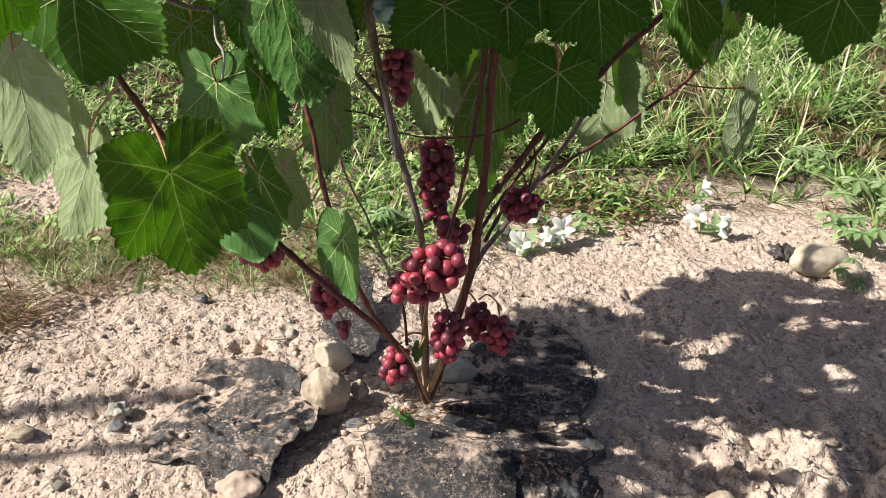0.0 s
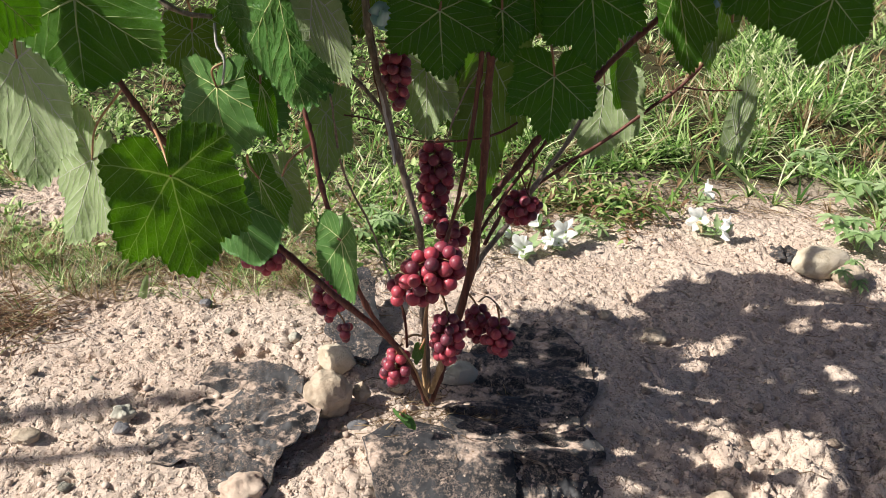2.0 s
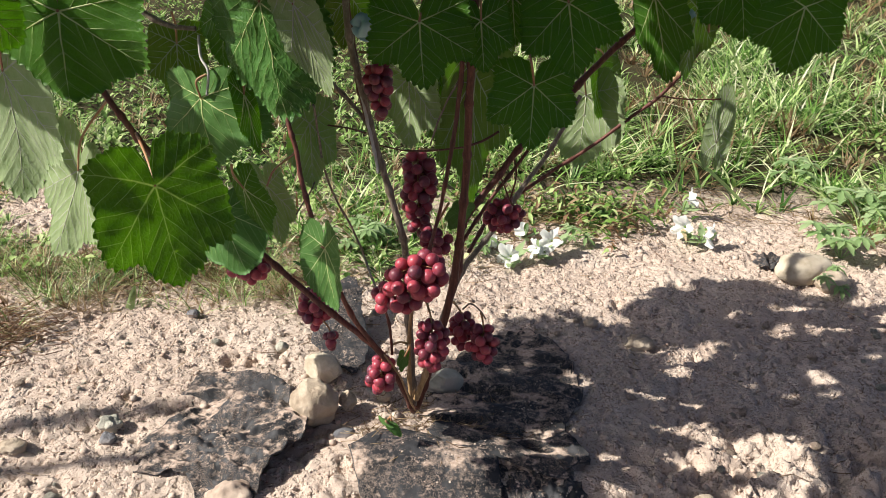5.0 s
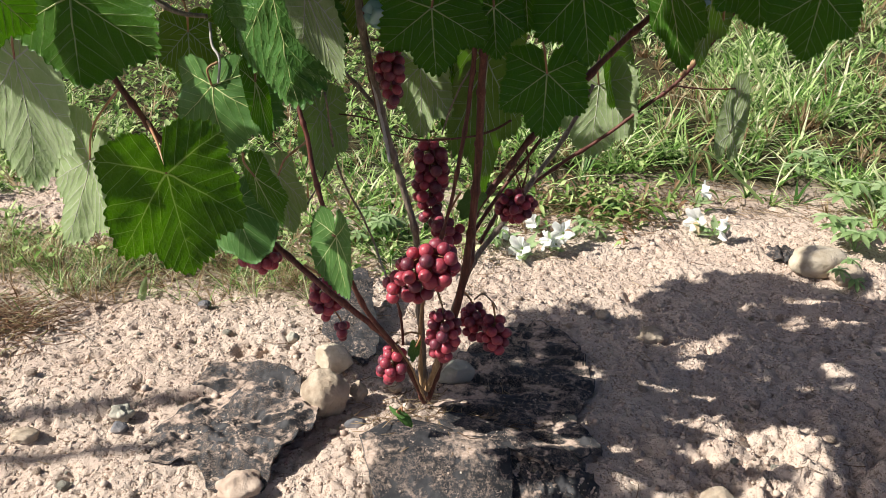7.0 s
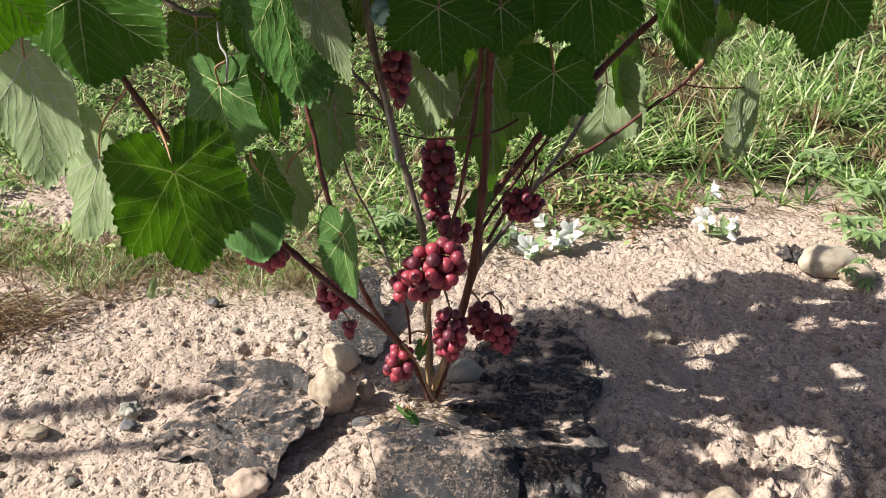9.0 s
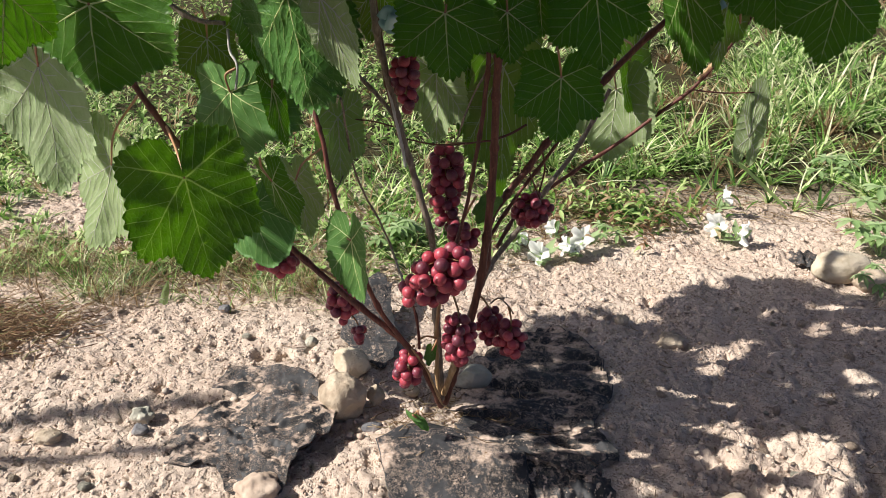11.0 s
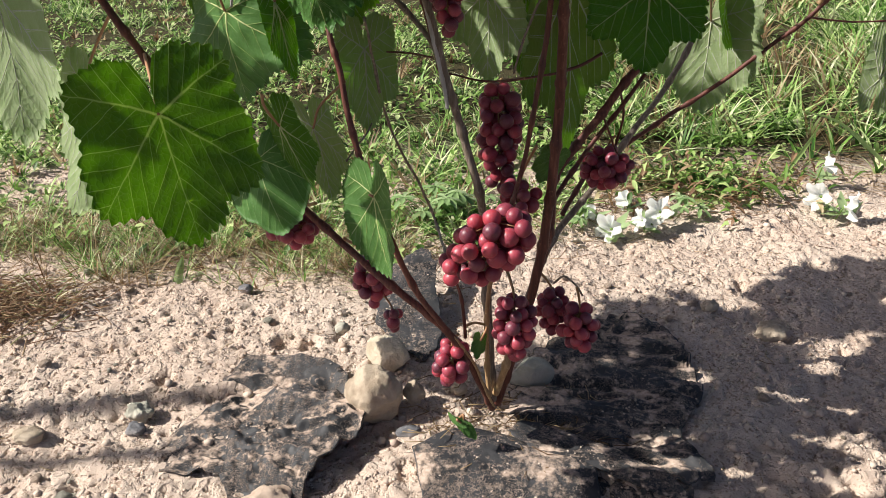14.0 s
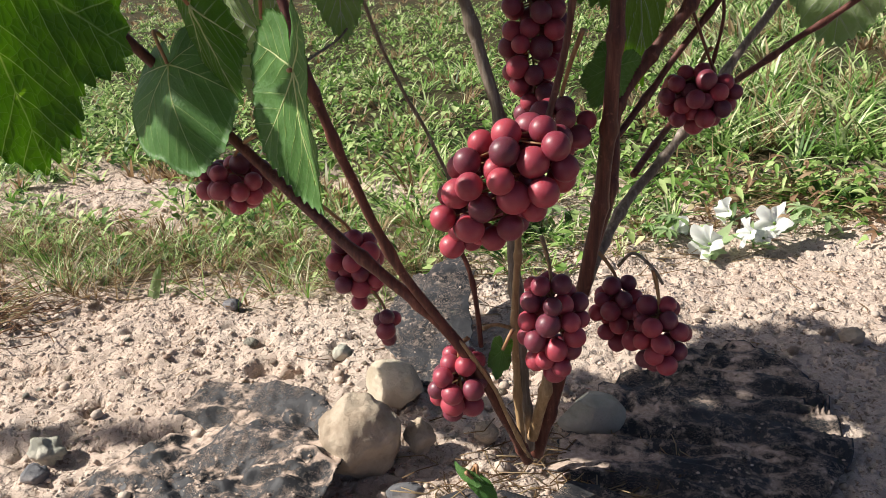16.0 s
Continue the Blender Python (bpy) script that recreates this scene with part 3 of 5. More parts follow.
# direction towards the camera's side; leaf faces are turned to fit that view
CAMERA_SIDE = Vector((0.0, -0.9, 0.44))


def cane(points, r0, r1, mat, label="", node_gap=0.075, seed=0, parent=None, name="cane"):
    line = spline([Vector(p) - ROOT for p in points], 14)
    length = sum((b - a).length for a, b in zip(line, line[1:]))
    rnd = random.Random(seed)
    line = [q + 0.0012 * noise.noise_vector(q * 25) for q in line]
    nodes = [rnd.uniform(0.3, 0.9) * node_gap / length + i * node_gap / length for i in range(int(length / node_gap) + 1)]

    def radius(u):
        r = r0 + (r1 - r0) * u
        return r * (1 + 0.38 * sum(math.exp(-((u - k) * length / 0.006) ** 2) for k in nodes) + 0.06 * noise.noise((u * 40, seed, 0)))

    v, f = tube(line, radius, 10)
    return part(name, mesh_of(name, v, f, mat), parent or vine, label)


def outline(phi, lobes):
    """A vine leaf's edge: the distance from the stalk's joint at the angle phi from the tip."""
    a = abs(phi)
    keys = [(p, 1.12 * r + (l - 1.12 * r) * min(1.0, lobes)) for p, r, l in ((0, 0.92, 1.0), (0.30, 0.88, 0.87), (0.52, 0.84, 0.72), (0.95, 0.79, 0.94), (1.30, 0.75, 0.80), (1.52, 0.72, 0.69), (1.98, 0.66, 0.76), (2.4, 0.55, 0.54), (2.8, 0.40, 0.38), (3.05, 0.20, 0.20), (3.1416, 0.06, 0.07))]
    for (p, r), (q, s) in zip(keys, keys[1:]):
        if a <= q:
            u = (a - p) / (q - p)
            u = u * u * (3 - 2 * u)
            return r + (s - r) * u
    return 0.1


def leaf(hub, tip, rot=0.0, wide=1.0, droop=0.25, fold=0.15, cup=0.0, ripple=0.06, lobes=1.0, seed=0, stalk=None, label="", parent=None, face=None, pucker=0.014, ribs=True, tooth=0.05, mat=None, fine=True, stout=0.75, under=None):
    """A leaf from the stalk's joint to the tip; rot turns its upper face about the midrib (180: the underside shows)."""
    rnd = random.Random(seed)
    hub, tip = Vector(hub) - ROOT, Vector(tip) - ROOT
    axis = (tip - hub)
    size = axis.length
    axis.normalize()
    face = face or CAMERA_SIDE
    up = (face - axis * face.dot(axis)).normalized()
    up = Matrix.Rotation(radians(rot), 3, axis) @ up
    across = axis.cross(up)
    m = Matrix((across, axis, up)).transposed()
    ph, off = rnd.random() * 6.28, rnd.random() * 50

    def lift(x, y):
        r2, phi = x * x + y * y, math.atan2(x, y)
        side = math.sqrt(x * x + 0.006) - 0.077
        z = -droop * y * abs(y) * 0.6 - fold * side + cup * r2
        z += ripple * r2 * math.sin(4 * phi + ph) + 0.5 * ripple * r2 * math.sin(9 * phi + 2 * ph)
        z += pucker * noise.noise((x * 8 + off, y * 8, 0)) + 0.04 * noise.noise((x * 2 + off, y * 2, 5))
        return z

    teeth, around, rings = (54 + rnd.randrange(8), 240, 13) if fine else (24, 96, 6)
    verts, uvs, faces, index = [], [], [], []
    ragged = [1 + 0.07 * noise.noise((p * 2.2 + off, 1, 0)) for p in np.linspace(-3.14, 3.14, around + 1)]
    for k in range(rings + 1):
        u = (k / rings) ** 0.85
        for i in range(around + 1):
            phi = -math.pi + 2 * math.pi * i / around
            saw = (i * teeth / around) % 1.0
            edge = outline(phi, lobes) * ragged[i] * (1 + (tooth * (abs(saw - 0.62) * -2.2 + 0.5) * (1 if abs(phi) < 2.9 else 0)) * u ** 6)
            x, y = math.sin(phi) * edge * u * wide, math.cos(phi) * edge * u
            verts.append(Vector((x, y, lift(x, y))) * size)
            uvs.append((x / wide, y))
    n = len(verts)
    gap = 0.00045
    low = [v - Vector((0, 0, gap)) for v in verts]
    w = around + 1
    for k in range(rings):
        for i in range(around):
            q = (k * w + i, k * w + i + 1, (k + 1) * w + i + 1, (k + 1) * w + i)
            faces.append(q[::-1])
            index.append(0)
            faces.append(tuple(c + n for c in q))
            index.append(1)
    for i in range(around):
        a = rings * w + i
        faces.append((a, a + 1, a + 1 + n, a + n))
        index.append(0)
    index += [0] * (len(faces) - len(index))
    me = mesh_of("leaf", [m @ v + hub for v in (*verts, *low)], faces, [mat or LEAF_TOP, under or LEAF_UNDER], True, index)
    layer = me.uv_layers.new(name="UVMap")
    both = np.array(uvs + uvs)
    layer.data.foreach_set("uv", both[[l.vertex_index for l in me.loops]].astype(np.float32).ravel())
    ob = part("leaf", me, parent or vine, label)

    # raised veins: five main ones from the joint, with side veins
    pieces = []

    def rib(a, b, bow, r0, r1, steps=9):
        pts = []
        for i in range(steps + 1):
            u = i / steps
            x, y = a[0] + (b[0] - a[0]) * u + bow * (b[1] - a[1]) * u * (1 - u), a[1] + (b[1] - a[1]) * u - bow * (b[0] - a[0]) * u * (1 - u)
            pts.append(m @ (Vector((x, y, lift(x, y))) * size - Vector((0, 0, gap * 0.5))) + hub)
        pieces.append(tube(pts, lambda u: (r0 + (r1 - r0) * u), 4))

    for a in (0, 0.95, -0.95, 1.95, -1.95) if ribs is not None else ():
        reach = outline(a, lobes) * 0.94
        ex, ey = math.sin(a) * reach * wide, math.cos(a) * reach
        pieces.clear()
        rib((0, 0), (ex, ey), 0.02 * rnd.uniform(-1, 1), stout * (0.0019 if a == 0 else 0.0016), stout * 0.0005)
        lo, hi = (0.0, 0.475) if a == 0 else ((0.475, 1.45) if abs(a) < 1 else (1.45, 2.75))
        for k in range(1, 6) if ribs else ():
            for s in (-1, 1):
                outer = s > 0
                along = (k - (0.4 if outer or a == 0 else 0.0)) / 6.0
                w, end = 0.0, None
                while w < 0.6:
                    w += 0.015
                    al = along + 1.1 * w
                    q = abs(a) + math.atan2(s * w if a else w, al)
                    if not lo <= q <= hi or math.hypot(al, w) > outline(q, lobes) * 0.94:
                        break
                    end = (al, w)
                if end and end[1] > 0.03 and along < reach * 0.95:
                    q0, side = abs(a), (1 if a > 0 else -1) if a else s
                    turn = s if a else 1
                    pts = [(al * math.sin(q0) + turn * w * math.cos(q0), al * math.cos(q0) - turn * w * math.sin(q0)) for al, w in ((along, 0.0), end)]
                    rib((pts[0][0] * side * wide, pts[0][1]), (pts[1][0] * side * wide, pts[1][1]), 0.05 * rnd.uniform(-1, 1), stout * 0.00085, stout * 0.0004, 6)
        v, f = joined(pieces)
        first = len(pieces[0][1])
        part("vein", mesh_of("vein", v, f, [VEIN_PALE if 100 < rot < 260 else VEIN, VEIN_PALE if 100 < rot < 260 else VEIN_FINE], True, [int(i >= first) for i in range(len(f))]), ob, "pale green raised leaf vein")
    if stalk is not None:
        a, c = Vector(stalk) - ROOT, hub
        joint = c + m @ Vector((0, 0, lift(0, 0) * size))
        seen = up if -100 < rot < 100 else -up
        joint += seen * 0.0012
        mid = a.lerp(joint, 0.6) + Vector((0, 0, 0.010)) + seen * 0.010
        v, f = tube(spline([a, mid, joint], 8), lambda u: 0.0019 - 0.0005 * u, 7)
        part("petiole", mesh_of("petiole", v, f, PETIOLE), ob, "reddish leaf stalk")
    return ob


def grape_mesh():
    bm = bmesh.new()
    bmesh.ops.create_uvsphere(bm, u_segments=20, v_segments=12, radius=1)
    for v in bm.verts:
        if v.co.z < -0.97:
            v.co.z += 0.03
    me = bpy.data.meshes.new("grape")
    bm.to_mesh(me)
    bm.free()
    me.materials.append(GRAPE)
    me.polygons.foreach_set("use_smooth", [True] * len(me.polygons))
    return me


BERRY = grape_mesh()


def grape_cluster(at, rx, rz, count, berry, top, label, seed, taper=0.45, ry=None, tilt=0.0):
    """Berries packed round a hanging stem; top is where the stem leaves the cane."""
    rnd = random.Random(seed)
    at, top = Vector(at) - ROOT, Vector(top) - ROOT
    ry = ry or rx
    head, foot = at + Vector((0, 0, rz * 0.9)), at - Vector((0, 0, rz * 0.7))
    pieces = [tube(spline([top, head.lerp(top, 0.4) + Vector((0, 0, 0.006)), head, foot], 8), lambda u: 0.0021 - 0.0012 * u, 6)]
    spots = []
    for tries in range(9000):
        if len(spots) == count:
            break
        h = rnd.uniform(-1, 1)
        wide = math.sqrt(max(0.0, 1 - h * h)) * (1 - taper * (0.5 - 0.5 * h))
        a, d = rnd.random() * 6.283, rnd.uniform(0.45, 1.0)
        p = at + Vector((math.cos(a) * rx * wide * d, math.sin(a) * ry * wide * d, h * rz + tilt * math.cos(a) * rx * wide * d))
        r = berry * rnd.uniform(0.82, 1.08)
        if all((p - q).length > (r + s) * 0.87 for q, s in spots):
            spots.append((p, r))
    holder = part("grape_cluster", None, vine, label)
    for p, r in spots:
        axis = Vector((0, 0, 1))
        stem = Vector((at.x, at.y, min(head.z, max(foot.z, p.z + 0.6 * r))))
        pieces.append(tube([stem, p.lerp(stem, 0.4), p + (stem - p).normalized() * r * 0.9], lambda u: 0.0008, 5))
        g = part("grape", BERRY, holder)
        g.location = p
        g.rotation_euler = (rnd.random() * 6, rnd.random() * 6, rnd.random() * 6)
        g.scale = (r, r, r * rnd.uniform(1.0, 1.08))
    v, f = joined(pieces)
    part("cluster_stem", mesh_of("cluster_stem", v, f, RACHIS), holder, "thin reddish-green branching stem")
    return holder


# canes, from the foot upwards
cane([(-0.025, 1.150, 0.046), (-0.038, 1.120, 0.109), (-0.073, 1.090, 0.203), (-0.147, 1.100, 0.268), (-0.232, 1.135, 0.330), (-0.306, 1.130, 0.414), (-0.358, 1.090, 0.500), (-0.386, 1.060, 0.572), (-0.406, 1.050, 0.621), (-0.434, 1.040, 0.689), (-0.458, 1.030, 0.748)], 0.0050, 0.0036, CANE_RED, "dark red-brown woody cane", seed=1)
cane([(-0.073, 1.090, 0.203), (-0.110, 1.070, 0.281), (-0.132, 1.050, 0.363), (-0.146, 1.040, 0.427), (-0.160, 1.050, 0.483), (-0.169, 1.060, 0.534), (-0.178, 1.070, 0.572), (-0.185, 1.100, 0.627), (-0.179, 1.080, 0.702), (-0.172, 1.060, 0.763)], 0.0037, 0.0029, CANE_RED, "dark red-brown woody cane", seed=2)
cane([(-0.025, 1.160, 0.053), (-0.027, 1.150, 0.148), (-0.032, 1.170, 0.229), (-0.033, 1.180, 0.304), (-0.038, 1.170, 0.356), (-0.055, 1.170, 0.429), (-0.069, 1.160, 0.489), (-0.081, 1.150, 0.554), (-0.090, 1.130, 0.613), (-0.097, 1.110, 0.661), (-0.098, 1.090, 0.727)], 0.0056, 0.0042, CANE_GREY, "grey-brown weathered cane", seed=3)
cane([(-0.070, 1.165, 0.487), (-0.086, 1.170, 0.548), (-0.094, 1.150, 0.616), (-0.098, 1.120, 0.681), (-0.099, 1.100, 0.739)], 0.0046, 0.0046, CANE_RED, "dark red-brown woody cane", seed=31)
cane([(-0.069, 1.160, 0.489), (-0.085, 1.170, 0.532), (-0.107, 1.170, 0.564), (-0.128, 1.160, 0.591), (-0.154, 1.140, 0.633)], 0.0034, 0.0026, CANE_GREY, "thin grey-brown side cane", seed=32)
cane([(-0.020, 1.170, 0.040), (0.006, 1.170, 0.135), (0.030, 1.170, 0.230), (0.044, 1.170, 0.309), (0.051, 1.160, 0.379), (0.056, 1.160, 0.451), (0.058, 1.150, 0.505), (0.059, 1.140, 0.564), (0.061, 1.120, 0.623), (0.064, 1.100, 0.684), (0.064, 1.080, 0.741)], 0.0064, 0.0050, CANE_RED, "stout red-brown main cane", seed=4)
cane([(-0.001, 1.100, 0.334), (0.005, 1.120, 0.361), (0.020, 1.130, 0.419), (0.031, 1.130, 0.478), (0.037, 1.130, 0.511), (0.044, 1.130, 0.567), (0.048, 1.120, 0.615), (0.049, 1.100, 0.670)], 0.0024, 0.0034, CANE_RED, "thin red-brown cane with a pale joint", seed=5)
cane([(0.030, 1.170, 0.230), (0.050, 1.190, 0.299), (0.053, 1.210, 0.353), (0.081, 1.230, 0.392), (0.111, 1.240, 0.430), (0.140, 1.250, 0.468), (0.191, 1.270, 0.520), (0.256, 1.280, 0.591), (0.309, 1.280, 0.644), (0.346, 1.280, 0.684)], 0.0052, 0.0046, CANE_RED, "red-brown cane leaning outward", seed=6)
cane([(0.051, 1.200, 0.328), (0.080, 1.235, 0.361), (0.112, 1.255, 0.401), (0.143, 1.265, 0.440), (0.164, 1.275, 0.469)], 0.0030, 0.0026, CANE_RED, "short dark red side cane", seed=61)
cane([(0.066, 1.280, 0.276), (0.107, 1.360, 0.309), (0.158, 1.400, 0.332), (0.218, 1.420, 0.370), (0.295, 1.430, 0.419), (0.350, 1.430, 0.465), (0.396, 1.420, 0.507), (0.430, 1.410, 0.557), (0.463, 1.400, 0.614), (0.485, 1.380, 0.678)], 0.0034, 0.0026, CANE_RED, "slim dark cane reaching sideways", seed=7)
cane([(0.403, 1.418, 0.522), (0.430, 1.412, 0.560), (0.462, 1.402, 0.612)], 0.0036, 0.0034, CANE_TAN, "orange-tan ripened cane piece", seed=71)
cane([(-0.020, 1.180, 0.032), (0.019, 1.220, 0.169), (0.052, 1.270, 0.239), (0.086, 1.300, 0.277), (0.119, 1.320, 0.315), (0.161, 1.340, 0.374), (0.207, 1.360, 0.436), (0.251, 1.380, 0.517)], 0.0052, 0.0034, CANE_GREY, "grey cane with peeling bark", seed=8)
cane([(-0.028, 1.140, 0.067), (-0.030, 1.140, 0.133), (-0.030, 1.140, 0.185), (-0.025, 1.140, 0.236), (-0.021, 1.130, 0.281)], 0.0034, 0.0028, CANE_TAN, "thin tan shoot at the vine's foot", seed=9)
cane([(-0.030, 1.140, 0.183), (-0.044, 1.135, 0.190), (-0.055, 1.130, 0.189)], 0.0018, 0.0014, CANE_TAN, "thin orange side shoot", seed=91)
cane([(-0.055, 1.120, 0.177), (-0.057, 1.120, 0.218), (-0.063, 1.120, 0.252), (-0.073, 1.120, 0.277)], 0.0022, 0.0018, CANE_RED, "thin dark shoot", seed=10)
cane([(-0.020, 1.150, 0.071), (-0.005, 1.130, 0.129), (-0.002, 1.140, 0.154), (-0.007, 1.150, 0.179)], 0.0050, 0.0040, CANE_TAN, "short tan stub at the vine's foot", seed=11)
cane([(-0.022, 1.150, 0.046), (-0.029, 1.120, 0.093), (-0.043, 1.100, 0.149), (-0.061, 1.090, 0.191), (-0.078, 1.090, 0.206)], 0.0020, 0.0014, CANE_TAN, "thin pale root-like shoot", seed=12)
cane([(-0.380, 1.120, 0.709), (-0.351, 1.120, 0.688), (-0.327, 1.120, 0.678), (-0.296, 1.120, 0.675)], 0.0036, 0.0030, CANE_GREY, "grey cane end among the leaves", seed=13)
cane([(0.058, 1.155, 0.502), (0.019, 1.170, 0.493), (-0.026, 1.190, 0.485), (-0.070, 1.170, 0.500)], 0.0015, 0.0011, CANE_RED, "thin red tendril", 0.2, 14)
cane([(0.058, 1.155, 0.503), (0.080, 1.170, 0.507), (0.104, 1.180, 0.518)], 0.0018, 0.0018, CANE_RED, "short red stalk stub", 0.2, 15)
cane([(0.048, 1.120, 0.612), (0.029, 1.140, 0.572), (0.015, 1.160, 0.535), (0.005, 1.180, 0.497)], 0.0015, 0.0013, CANE_GREY, "thin brown tendril", 0.2, 16)
cane([(0.396, 1.420, 0.505), (0.433, 1.430, 0.498), (0.475, 1.440, 0.494), (0.506, 1.440, 0.495)], 0.0014, 0.0012, CANE_RED, "thin red leaf stalk", 0.2, 17)
cane([(-0.087, 1.170, 0.519), (-0.121, 1.200, 0.518), (-0.148, 1.220, 0.515), (-0.171, 1.230, 0.514)], 0.0013, 0.0011, CANE_RED, "thin red leaf stalk", 0.2, 18)
cane([(-0.294, 1.120, 0.667), (-0.292, 1.110, 0.640), (-0.282, 1.100, 0.624), (-0.287, 1.100, 0.592)], 0.0020, 0.0017, CANE_PALE, "pale twisted leaf stalk", 0.2, 19)
cane([(0.111, 1.240, 0.429), (0.132, 1.260, 0.375), (0.147, 1.270, 0.342)], 0.0014, 0.0012, CANE_RED, "thin red cluster stalk", 0.2, 20)
cane([(0.133, 1.260, 0.460), (0.140, 1.270, 0.419), (0.133, 1.280, 0.372)], 0.0016, 0.0014, CANE_RED, "thin red cluster stalk", 0.2, 21)
cane([(-0.188, 1.130, 0.409), (-0.172, 1.200, 0.426), (-0.163, 1.240, 0.455)], 0.0012, 0.0010, CANE_GREY, "thin brown tendril", 0.2, 22)
cane([(0.055, 1.170, 0.230), (0.068, 1.160, 0.245), (0.083, 1.155, 0.233), (0.090, 1.155, 0.220)], 0.0014, 0.0012, CANE_GREY, "thin arched cluster stalk", 0.2, 23)


cane([(-0.100, 1.115, 0.668), (-0.094, 1.130, 0.628), (-0.084, 1.145, 0.559), (-0.074, 1.155, 0.495), (-0.070, 1.155, 0.463)], 0.0026, 0.0022, CANE_PALE, "bleached strip of peeling grey bark", 0.3, 25)
cane([(-0.151, 1.120, 0.574), (-0.158, 1.250, 0.417), (-0.128, 1.300, 0.308), (-0.107, 1.300, 0.244), (-0.074, 1.130, 0.276)], 0.0016, 0.0020, CANE_GREY, "thin brown shoot behind the cluster", 0.1, 26)

# leaves
leaf((-0.324, 0.965, 0.518), (-0.314, 0.985, 0.366), -25, 0.68, 0.05, -0.22, 0.0, 0.04, 0.75, 101, (-0.373, 1.060, 0.553), "broad sunlit green leaf with pale veins", pucker=0.020, ribs=None, mat=LEAF_BROAD)
leaf((-0.366, 0.890, 0.735), (-0.374, 0.890, 0.642), 8, 1.30, 0.2, 0.10, 0.0, 0.05, 0.5, 102, (-0.377, 0.980, 0.754), "broad dark green leaf in shade")
leaf((-0.435, 0.860, 0.753), (-0.462, 0.870, 0.672), -42, 0.75, 0.1, 0.1, 0.0, 0.05, 0.7, 103, (-0.425, 0.950, 0.775), "yellow-green leaf with sun shining through")
leaf((-0.546, 1.100, 0.625), (-0.552, 1.120, 0.448), 203, 0.66, 0.1, 0.16, 0.0, 0.05, 0.5, 104, (-0.491, 1.060, 0.692), "pale grey-green underside of a leaf in sun")
leaf((-0.512, 1.180, 0.458), (-0.566, 1.200, 0.314), 205, 0.62, 0.1, 0.1, 0.0, 0.06, 0.7, 105, (-0.403, 1.070, 0.598), "leaf showing its pale underside, half in shade")
leaf((-0.298, 1.110, 0.586), (-0.296, 1.092, 0.490), 30, 1.25, 0.25, 0.25, 0.0, 0.06, 0.7, 106, (-0.284, 1.100, 0.620), "waxy blue-green leaf with drooping edges", pucker=0.016, mat=LEAF_SUNLIT)
leaf((-0.232, 1.075, 0.600), (-0.218, 1.070, 0.522), -42, 0.28, 0.1, 0.3, 0.0, 0.05, 0.5, 107, (-0.257, 1.110, 0.616), "small yellow-green leaf seen edge on")
leaf((-0.192, 1.030, 0.722), (-0.172, 1.030, 0.579), 26, 0.74, 0.12, 0.22, 0.0, 0.04, 0.3, 108, (-0.177, 1.080, 0.728), "large puckered glossy green leaf", pucker=0.034, mat=LEAF_PUCKERED, stout=0.6)
leaf((-0.146, 1.000, 0.725), (-0.112, 1.010, 0.618), 205, 0.34, 0.1, 0.1, 0.0, 0.05, 0.3, 109, (-0.173, 1.080, 0.735), "smooth grey-green leaf turned edge on")
leaf((-0.350, 1.200, 0.640), (-0.360, 1.210, 0.562), 145, 0.7, 0.1, 0.1, 0.0, 0.06, 0.7, 110, (-0.328, 1.130, 0.694), "olive leaf in shade behind the others", under=LEAF_UNDER_SHADED)
leaf((-0.251, 1.120, 0.702), (-0.278, 1.120, 0.623), 20, 0.75, 0.2, 0.2, 0.0, 0.06, 0.7, 111, None, "dark green leaf in shade")
leaf((-0.173, 1.210, 0.521), (-0.177, 1.210, 0.421), 150, 0.5, 0.1, 0.2, 0.0, 0.06, 0.6, 112, None, "small pale leaf underside behind a cane")
leaf((-0.286, 1.110, 0.420), (-0.266, 1.050, 0.370), 12, 0.86, 0.34, 0.18, -0.24, 0.010, 0.0, 113, (-0.291, 1.120, 0.439), "rounded domed grey-green leaf", pucker=0.006, tooth=0.012, mat=LEAF_SUNLIT, stout=0.55)
leaf((-0.250, 1.095, 0.464), (-0.220, 1.085, 0.389), 35, 0.45, 0.2, 0.3, 0.0, 0.05, 0.5, 114, (-0.257, 1.070, 0.507), "folded dark green leaf")
leaf((-0.240, 1.190, 0.430), (-0.222, 1.200, 0.335), 205, 0.5, 0.1, 0.1, 0.0, 0.06, 0.7, 115, (-0.181, 1.130, 0.503), "pale leaf underside catching the sun")
leaf((-0.125, 0.974, 0.430), (-0.120, 0.954, 0.350), 44, 0.62, 0.10, -0.30, 0.0, 0.04, 0.2, 116, (-0.189, 1.120, 0.378), "bright green folded leaf above the foot", mat=LEAF_SUNLIT, stout=0.6)
leaf((-0.004, 1.030, 0.700), (0.001, 1.020, 0.620), 4, 1.05, 0.2, 0.15, 0.0, 0.05, 0.9, 117, (0.009, 1.080, 0.734), "dark green leaf in shade")
leaf((0.070, 1.060, 0.696), (0.076, 1.050, 0.634), -5, 0.80, 0.2, 0.2, 0.0, 0.05, 0.6, 118, (0.062, 1.080, 0.741), "dark green leaf in shade")
leaf((0.180, 1.090, 0.712), (0.195, 1.080, 0.617), 4, 0.85, 0.2, 0.15, 0.0, 0.05, 0.9, 119, (0.161, 1.120, 0.736), "dark green leaf in shade")
leaf((0.146, 1.130, 0.598), (0.142, 1.120, 0.507), 0, 0.85, 0.04, 0.15, 0.0, 0.05, 1.0, 120, (0.130, 1.140, 0.663), "dark green leaf in shade")
